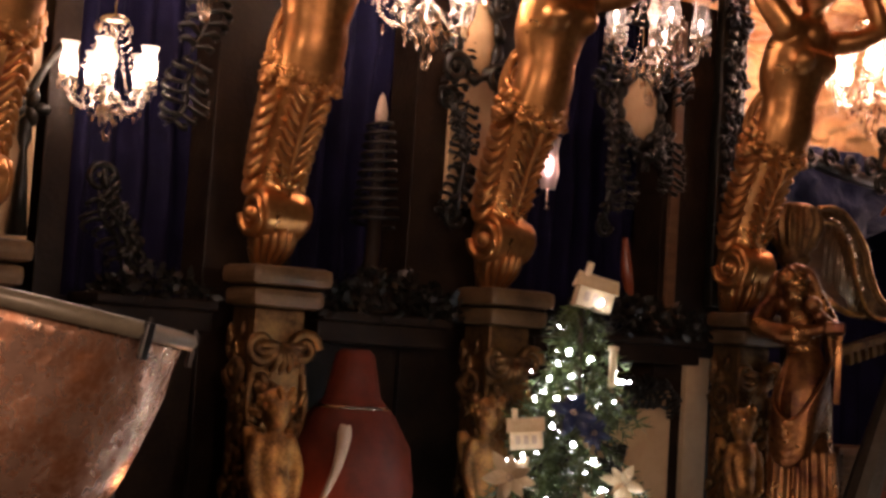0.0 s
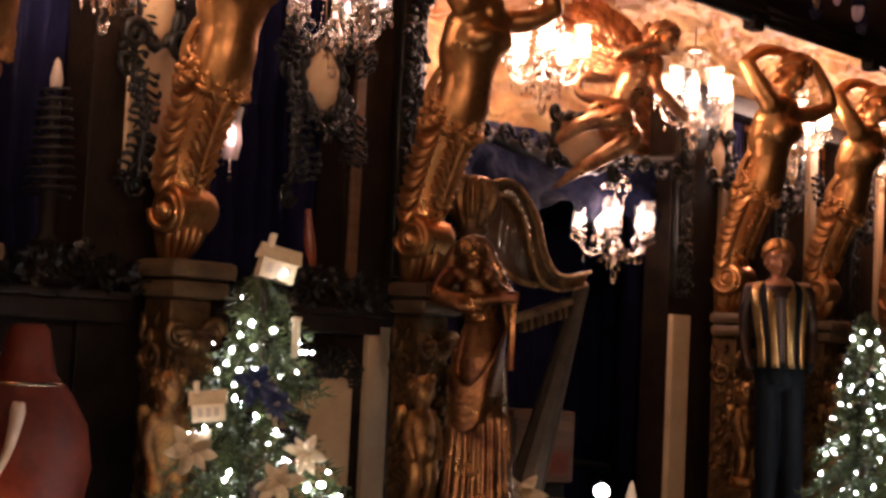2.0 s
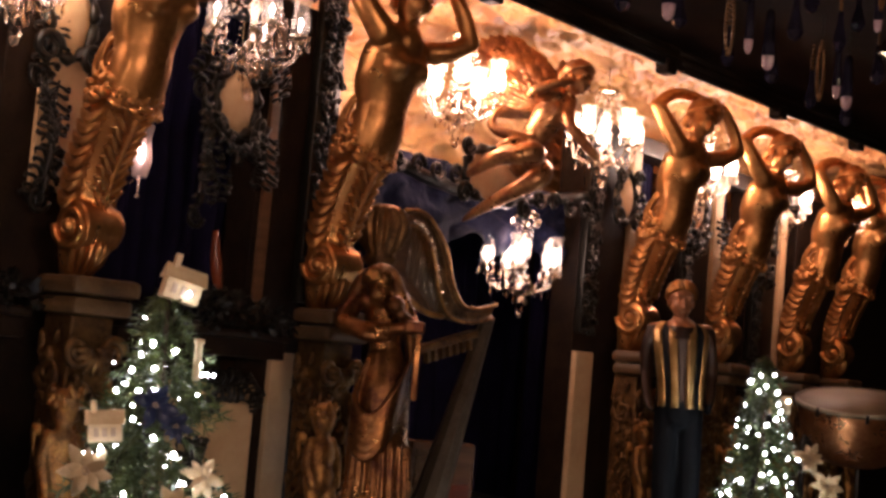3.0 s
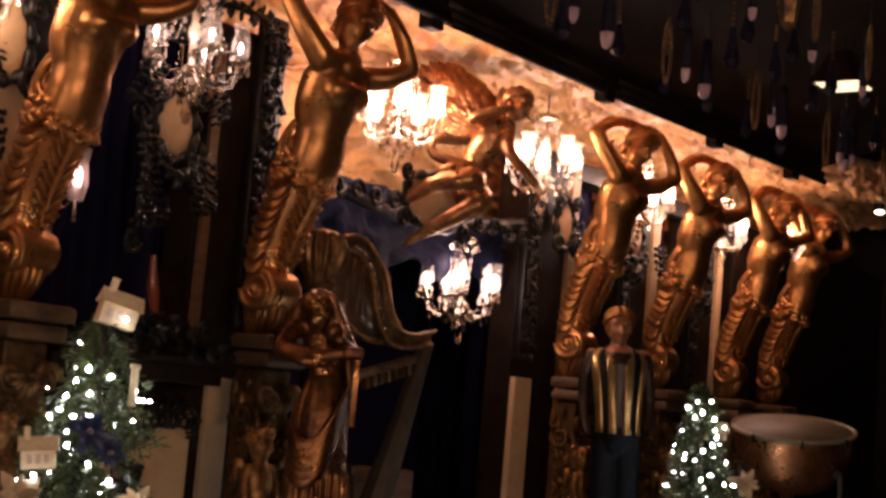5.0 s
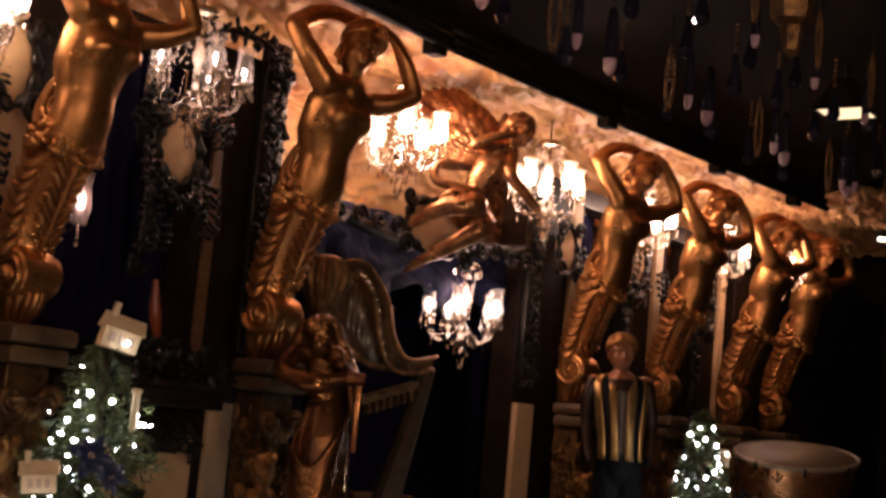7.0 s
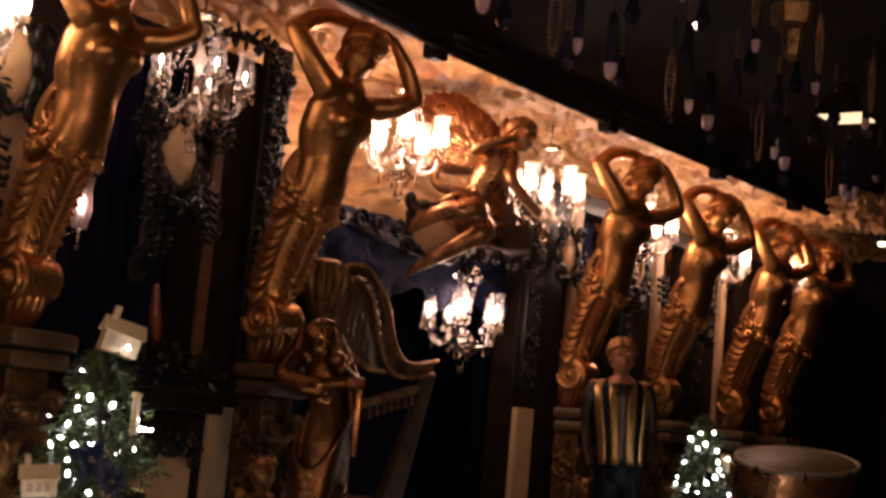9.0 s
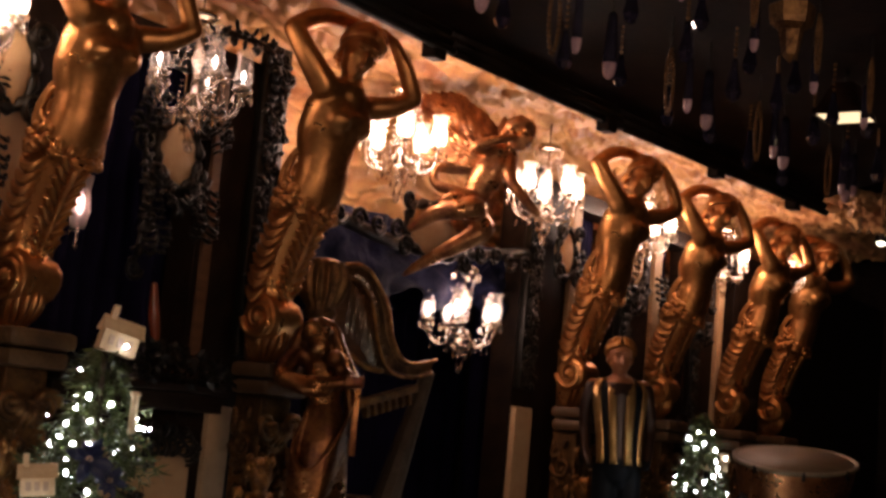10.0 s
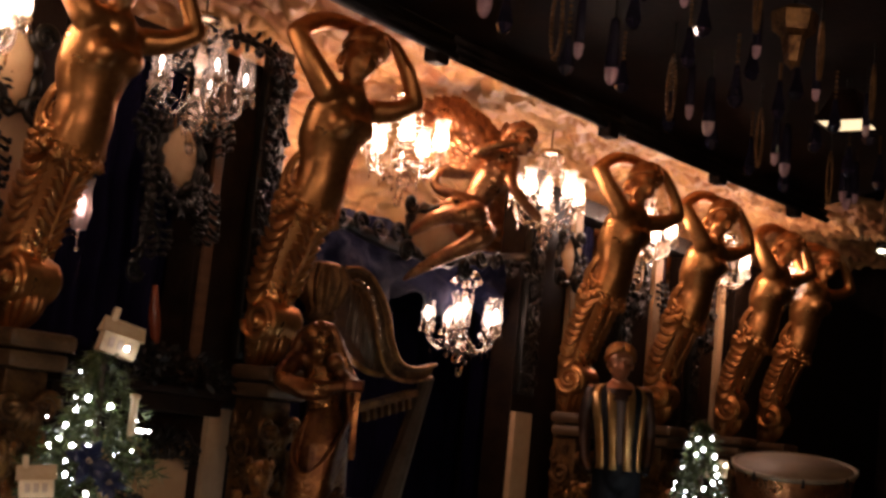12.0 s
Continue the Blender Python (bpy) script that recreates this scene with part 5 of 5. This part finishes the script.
bmesh.ops.transform(bm, matrix=pose(0.27, -0.01, 1.74, 0, -14, 0), verts=bm.verts)
part("pedal_rail", bm, DULL_GOLD, harp, "dull gilded rail with pegs", flat=True)


# ---- robed statue ----
def robed_mesh():
    bm = bmesh.new()
    head = pose(-0.01, -0.05, 1.262, 24, -10, 8)
    head_forms(bm, head, 0.72)
    limb(bm, [(0.0, 0.0, 1.13), (-0.005, -0.02, 1.22)], [0.036, 0.034])
    limb(bm, [(0.02, 0, 1.19), (0.03, 0, 1.1), (0.05, 0, 1.01), (0.055, 0, 0.85), (0.06, 0, 0.6), (0.07, 0, 0.35), (0.07, 0, 0.0)], [0.07, 0.082, 0.066, 0.112, 0.12, 0.12, 0.145], 5, 22)
    limb(bm, [(-0.08, 0.0, 1.2), (0.1, 0.0, 1.195)], [0.042, 0.042])
    # arms folded round a fruit and an open book
    limb(bm, [(-0.085, 0.0, 1.205), (-0.145, -0.06, 1.1), (-0.01, -0.15, 1.078), (0.11, -0.18, 1.1)], [0.044, 0.042, 0.034, 0.022])
    limb(bm, [(0.1, 0.0, 1.195), (0.14, -0.07, 1.11), (0.08, -0.14, 1.15)], [0.042, 0.036, 0.024])
    limb(bm, [(-0.13, -0.08, 1.085), (-0.06, -0.15, 1.055), (0.03, -0.16, 1.05)], [0.026, 0.03, 0.02])
    ball(bm, (0.055, -0.145, 1.19), 0.036, 3)
    # veil from the crown of the head to the hips
    for back in (-0.04, -0.015, 0.01, 0.035, 0.06):
        limb(bm, [(-0.01, back - 0.02, 1.345), (0.045, back - 0.02, 1.32), (0.085, back, 1.24), (0.13, back, 1.15), (0.165, back + 0.01, 0.95)], [0.018, 0.024, 0.03, 0.026, 0.012], 5, 8)
        limb(bm, [(-0.01, back - 0.02, 1.345), (-0.06, back, 1.31), (-0.09, back + 0.02, 1.25), (-0.115, back + 0.03, 1.15)], [0.018, 0.024, 0.026, 0.014], 5, 8)
    # overskirt caught up in loops, and straight folds below it
    for k in range(6):
        u = k / 5
        limb(bm, [(0.16 - 0.02 * u, -0.075, 1.0 - 0.24 * u), (0.085 - 0.03 * u, -0.14, 0.84 - 0.22 * u), (-0.01 - 0.01 * u, -0.14, 0.72 - 0.17 * u), (-0.075, -0.08, 0.8 - 0.19 * u), (-0.07 + 0.05 * (1 - u), -0.03, 0.98 - 0.22 * u)], [0.006, 0.013, 0.017, 0.014, 0.006], 4, 8)
    for k in range(13):
        a = math.pi * (0.95 + 1.1 * k / 12)
        c, s = math.cos(a), math.sin(a)
        limb(bm, [(0.06 + 0.128 * c, 0.128 * s, 0.6), (0.065 + 0.138 * c, 0.138 * s, 0.36), (0.07 + 0.165 * c, 0.165 * s, 0.0)], [0.009, 0.013, 0.018], 4, 8)
    bm = melted(bm, 0.0078, 1)
    head_features(bm, head, 0.72)
    wavy_hair(bm, head, 0.72, 5, 18)
    box(bm, (0.09, -0.21, 1.075), (0.175, -0.165, 1.125), 0.012)
    box(bm, (0.15, -0.13, 0.8), (0.178, -0.11, 1.08), 0.004)
    lathe(bm, [(0, -0.1), (0.24, -0.1), (0.24, -0.02), (0.21, 0.01), (0, 0.01)], 24)
    return to_mesh(bm, "robed_statue", ROBE)


ob = new("robed_statue", smooth(robed_mesh()))
ob.matrix_basis = pose(4.655, 3.855, 0.70, 0, 0, -42)
tagged(ob, "gilded robed statue in a veil with folded arms", "statue")
bm = bmesh.new()
box(bm, (4.42, 3.62, 0), (4.89, 4.09, 0.605), 0.02)
solid("statue_plinth", bm, DARK, "dark plinth under the robed statue", "plinth", flat=True)


# ---- standing figure in a striped waistcoat ----
def waistcoat_figure():
    bm = bmesh.new()
    head = pose(0.012, -0.03, 1.585, 6, 0, 6)
    head_forms(bm, head, 0.92)
    limb(bm, [(0.02, 0, 1.4), (0.015, -0.01, 1.52)], [0.045, 0.042])
    limb(bm, [(0.04, 0, 0.93), (0.03, 0, 1.15), (0.02, 0, 1.37)], [0.115, 0.12, 0.125], 5, 20)
    limb(bm, [(-0.125, 0, 1.40), (0.165, 0, 1.41)], [0.05, 0.05])
    for s in (-1, 1):
        limb(bm, [(0.02 + s * 0.155, 0, 1.405), (0.02 + s * 0.185, 0.0, 1.28), (0.03 + s * 0.19, 0.02, 1.17)], [0.046, 0.038, 0.034])
        limb(bm, [(0.03 + s * 0.19, 0.02, 1.17), (0.03 + s * 0.18, -0.04, 1.03), (0.03 + s * 0.165, -0.09, 0.96)], [0.034, 0.028, 0.022])
        limb(bm, [(0.04 + s * 0.066, 0, 1.0), (0.05 + s * 0.07, 0, 0.6), (0.06 + s * 0.074, 0, 0.08)], [0.078, 0.07, 0.055])
        limb(bm, [(0.06 + s * 0.08, 0.02, 0.04), (0.06 + s * 0.09, -0.12, 0.03)], [0.045, 0.036])
    bm = melted(bm, 0.0095, 3)
    head_features(bm, head, 0.92)
    for f in bm.faces:
        c = f.calc_center_median()
        if c.z < 1.0 and abs(c.x - 0.05) < 0.17:
            f.material_index = 2
        elif c.z < 1.43:
            f.material_index = 3
    dressed = len(bm.faces)
    wavy_hair(bm, head, 0.95, 6, 24)
    bm.faces.ensure_lookup_table()
    for f in bm.faces[dressed:]:
        f.material_index = 4
    # open waistcoat in broad gold and dark stripes
    lanes = [(-0.99, -0.9, 2), (-0.9, -0.66, 1), (-0.66, -0.42, 2), (-0.42, -0.14, 1), (0.2, 0.5, 1), (0.5, 0.76, 2), (0.76, 0.94, 1), (0.94, 0.995, 2)]
    for lo, hi, mat in lanes:
        lift = 0.007 if mat == 1 else 0.0
        cols = []
        for i in range(5):
            a = math.asin(lo) + (math.asin(hi) - math.asin(lo)) * i / 4
            col = []
            for z, cx, hw, dp in ((1.455, 0.02, 0.12, 0.045), (1.435, 0.02, 0.155, 0.075), (1.39, 0.02, 0.172, 0.105), (1.28, 0.024, 0.162, 0.135), (1.12, 0.032, 0.14, 0.14), (1.0, 0.04, 0.134, 0.135), (0.965, 0.042, 0.14, 0.14)):
                col.append((Vector((cx + (hw + lift) * math.sin(a), -(dp + lift) * math.cos(a), z)), Vector((cx + (hw - 0.02) * math.sin(a), -(dp - 0.02) * math.cos(a), z))))
            cols.append([(bm.verts.new(o), bm.verts.new(n)) for o, n in col])
        made = []
        for a, b in zip(cols, cols[1:]):
            for k in range(6):
                made.append(bm.faces.new((a[k][0], b[k][0], b[k + 1][0], a[k + 1][0])))
            made.append(bm.faces.new((a[6][0], b[6][0], b[6][1], a[6][1])))
        for c in (cols[0], cols[-1]):
            for k in range(6):
                made.append(bm.faces.new((c[k][0], c[k + 1][0], c[k + 1][1], c[k][1])))
        for f in made:
            f.material_index = mat
    return to_mesh(bm, "standing_figure", [FLESH, STRIPE, TROUSER, SLEEVE, AGED_GOLD])


ob = new("standing_figure", smooth(waistcoat_figure()))
ob.matrix_basis = pose(7.46, 3.92, 0.585, 0, 0, -56)
tagged(ob, "painted carved figure in a gold striped waistcoat and dark trousers", "statue")
bm = bmesh.new()
box(bm, (7.2, 3.68, 0), (7.72, 4.16, 0.575), 0.02)
solid("figure_plinth", bm, DARK, "dark plinth under the waistcoated figure", "plinth", flat=True)

# ---- instruments low in the alcove ----
bm = bmesh.new()
tube(bm, [(5.0, 5.0, 1.18), (7.3, 4.9, 0.9)], 0.018, 8)
solid("music_rail", bm, IRON, "thin dark metal rail low in the alcove", "rail")
acc = thing("accordion", "dark accordion with pale keys leaning in the alcove", "accordion", (6.55, 4.9, 0.0), turn=-25)
bm = bmesh.new()
box(bm, (-0.2, -0.1, 0.85), (0.2, 0.1, 1.25), 0.02)
part("case", bm, WOOD, acc, flat=True)
for k in range(9):
    bm = bmesh.new()
    box(bm, (-0.19, -0.125, 0.9 + k * 0.035), (-0.02, -0.102, 0.926 + k * 0.035), 0.004)
    part("key", bm, STONE, acc, flat=True)
bm = bmesh.new()
box(bm, (0.02, -0.115, 0.9), (0.16, -0.102, 1.02), 0.004)
part("grille", bm, EMBER, acc, flat=True)
bm = bmesh.new()
box(bm, (-0.16, -0.08, 0), (0.16, 0.08, 0.849), 0.02)
part("stand", bm, DARK, acc, flat=True)

low = thing("globe_lamp", "small bright globe lamp on a dark post", "lamp", (5.76, 3.9, 0.0))
bm = bmesh.new()
ball(bm, (0, 0, 0.93), 0.036, 3)
part("globe", bm, glowing("white_globe", (1.0, 0.88, 0.75), 12.0), low, "glowing white globe")
bm = bmesh.new()
lathe(bm, [(0, 0), (0.1, 0), (0.1, 0.02), (0.018, 0.04), (0.015, 0.86), (0.035, 0.89), (0.0, 0.895)], 16)
part("post", bm, IRON, low)
bulb_lamp("globe_light", (5.76, 3.82, 0.98), 0.8, 0.04, (1, 0.8, 0.6))


# ---- glass prisms and lanterns under the canopy ----
def prism(at, ln, label, w=0.037):
    """A smoky teardrop prism; the highlight at its tip is painted in pink."""
    top = thing("glass_prism", label, "prism", at, "glass prisms under the canopy")
    bm = bmesh.new()
    lathe(bm, [(w * 0.2, ln), (w * 0.5, ln * 0.97), (w * 0.62, ln * 0.9), (w * 0.7, ln * 0.7), (w * 0.8, ln * 0.45), (w * 0.82, ln * 0.24)], 10)
    part("prism", bm, SMOKE, top)
    bm = bmesh.new()
    lathe(bm, [(w * 0.82, ln * 0.24), (w * 0.78, ln * 0.16), (w * 0.66, ln * 0.08), (w * 0.4, ln * 0.025), (0.0, 0.0)], 10)
    part("tip", bm, TIP_GLINT, top, "glass tip with its highlight painted pale pink")
    bm = bmesh.new()
    tube(bm, [(0, 0, ln * 0.98), (0, 0, 3.425 - at[2])], 0.004, 5)
    part("hook", bm, IRON, top)
    return top


def drop_chain(at, ln, label, w=0.02):
    """A strand of gilded glass beads, doubled into a loop."""
    top = thing("bead_strand", label, "bead strand", at, "bead strands under the canopy")
    bm = bmesh.new()
    n = 15
    for i in range(n):
        u = i / (n - 1)
        for s in (-1, 1):
            ball(bm, (s * w * math.sin(math.pi * min(1, u + 0.02)) ** 0.6, 0, ln * u), (0.009, 0.009, 0.011), 1)
    tagged(part("bead", bm, DULL_GOLD, top, "small faceted beads"), kind="stuff")
    bm = bmesh.new()
    tube(bm, [(0, 0, ln), (0, 0, 3.425 - at[2])], 0.004, 5)
    part("hook", bm, IRON, top)
    return top


CLEAR_LABEL, BEAD_LABEL = "smoky glass prism with a highlight painted on its tip under the dark canopy", "looped strand of gilded glass beads under the dark canopy"
for i in range(7):
    prism((2.0 + 0.9 * i, 2.6, 2.985 + 0.01 * i), 0.27, CLEAR_LABEL, 0.034)
    drop_chain((2.37 + 0.95 * i, 2.6, 2.98 + 0.01 * i), 0.27, BEAD_LABEL, 0.036)
    prism((2.47 + 0.95 * i, 2.56, 3.0 + 0.01 * i), 0.25, CLEAR_LABEL, 0.024)
for i in range(7):
    x = 2.3 + 0.62 * i
    prism((x, 2.05, 3.1), 0.2, CLEAR_LABEL, 0.022)
    drop_chain((x + 0.3, 1.92, 3.1), 0.22, BEAD_LABEL, 0.022)
prism((7.52, 2.6, 3.1), 0.24, CLEAR_LABEL, 0.026)


def dark_drop(at, ln, turn):
    """A dark faceted glass drop on a short chain of beads."""
    top = thing("glass_drop", "dark faceted glass drop under the canopy", "pendant", at, "dark glass drops under the canopy", turn=turn)
    bm = bmesh.new()
    lathe(bm, [(0.0, ln), (0.012, ln * 0.96), (0.016, ln * 0.7), (0.03, ln * 0.35), (0.034, ln * 0.22), (0.022, ln * 0.07), (0.0, 0.0)], 6)
    part("drop", bm, SMOKE, top, flat=True)
    bm = bmesh.new()
    for k in range(6):
        ball(bm, (0, 0, ln + (3.42 - at[2] - ln) * (k + 0.5) / 6), 0.009, 1)
    tagged(part("bead", bm, DULL_GOLD, top), kind="stuff")
    return top


rng = random.Random(12)
for row, (y, z) in enumerate(((2.85, 3.12), (2.4, 3.13), (2.2, 3.15))):
    for i in range(10):
        dark_drop((2.9 + 0.47 * i + 0.16 * row, y, z + rng.uniform(-0.04, 0.03)), 0.17 + rng.uniform(-0.03, 0.04), rng.uniform(0, 60))

lan = thing("lantern", "six-sided gilded pendant lantern under the canopy", "lantern", (4.75, 1.9, 3.2))
bm = bmesh.new()
lathe(bm, [(0.0, -0.16), (0.03, -0.13), (0.045, -0.04), (0.075, -0.02), (0.08, 0.0), (0.085, 0.05), (0.075, 0.06), (0.03, 0.08), (0.0, 0.08)], 6)
part("body", bm, DULL_GOLD, lan, flat=True)
bm = bmesh.new()
tube(bm, [(0, 0, 0.08), (0, 0, 0.23)], 0.01, 6)
part("rod", bm, IRON, lan)

shade = thing("pendant_shade", "dark square pendant shade lit from inside", "lamp", (6.2, 2.2, 3.2))
bm = bmesh.new()
lathe(bm, [(0.16, 0.0), (0.07, 0.16), (0.0, 0.17)], 4, pose(0, 0, 0, 0, 0, 45))
part("hood", bm, SOFFIT, shade, flat=True)
bm = bmesh.new()
lathe(bm, [(0.0, 0.012), (0.14, 0.01), (0.14, 0.004), (0.0, 0.004)], 4, pose(0, 0, 0, 0, 0, 45))
part("diffuser", bm, glowing("lit_diffuser", (1.0, 0.7, 0.38), 1.2), shade, "glowing cream diffuser", flat=True)
bm = bmesh.new()
tube(bm, [(0, 0, 0.16), (0, 0, 0.23)], 0.01, 6)
part("rod", bm, IRON, shade)

# small bright spot fixed to the ochre ceiling
spot = thing("ceiling_spot", "small bright ceiling spotlight beyond the canopy", "lamp", (11.55, 3.74, 3.5))
bm = bmesh.new()
tube(bm, [(0.02, 0.0, 0.12), (0.0, 0.0, 0.02)], [0.05, 0.045], 14)
part("housing", bm, IRON, spot)
bm = bmesh.new()
ball(bm, (-0.005, -0.005, 0.012), (0.04, 0.04, 0.02), 2)
part("lens", bm, glowing("spot_lens", (1.0, 0.85, 0.6), 4.0), spot, "glowing lens")

# lit cream shade and paper cone by the globe lamp
cone = thing("table_lamp", "little cream lamp shade lit on a thin dark stem", "lamp", (5.44, 3.92, 0.0))
bm = bmesh.new()
lathe(bm, [(0.075, 0.83), (0.04, 0.905), (0.036, 0.905), (0.071, 0.83)], 20)
part("shade", bm, IVORY, cone, "cream paper shade")
bm = bmesh.new()
ball(bm, (0, 0, 0.86), 0.02, 2)
part("bulb", bm, DIM_FLAME, cone)
bm = bmesh.new()
lathe(bm, [(0, 0), (0.07, 0), (0.07, 0.02), (0.012, 0.04), (0.01, 0.845), (0, 0.845)], 12)
part("stem", bm, IRON, cone)
bm = bmesh.new()
lathe(bm, [(0.0, 0.97), (0.012, 0.95), (0.05, 0.8), (0.05, 0.78), (0.03, 0.76), (0.03, 0.02), (0.09, 0.0), (0, 0)], 16)
solid("cone_finial", bm, HORN, "pale cone on a slim turned post", "finial", (6.05, 3.92, 0))
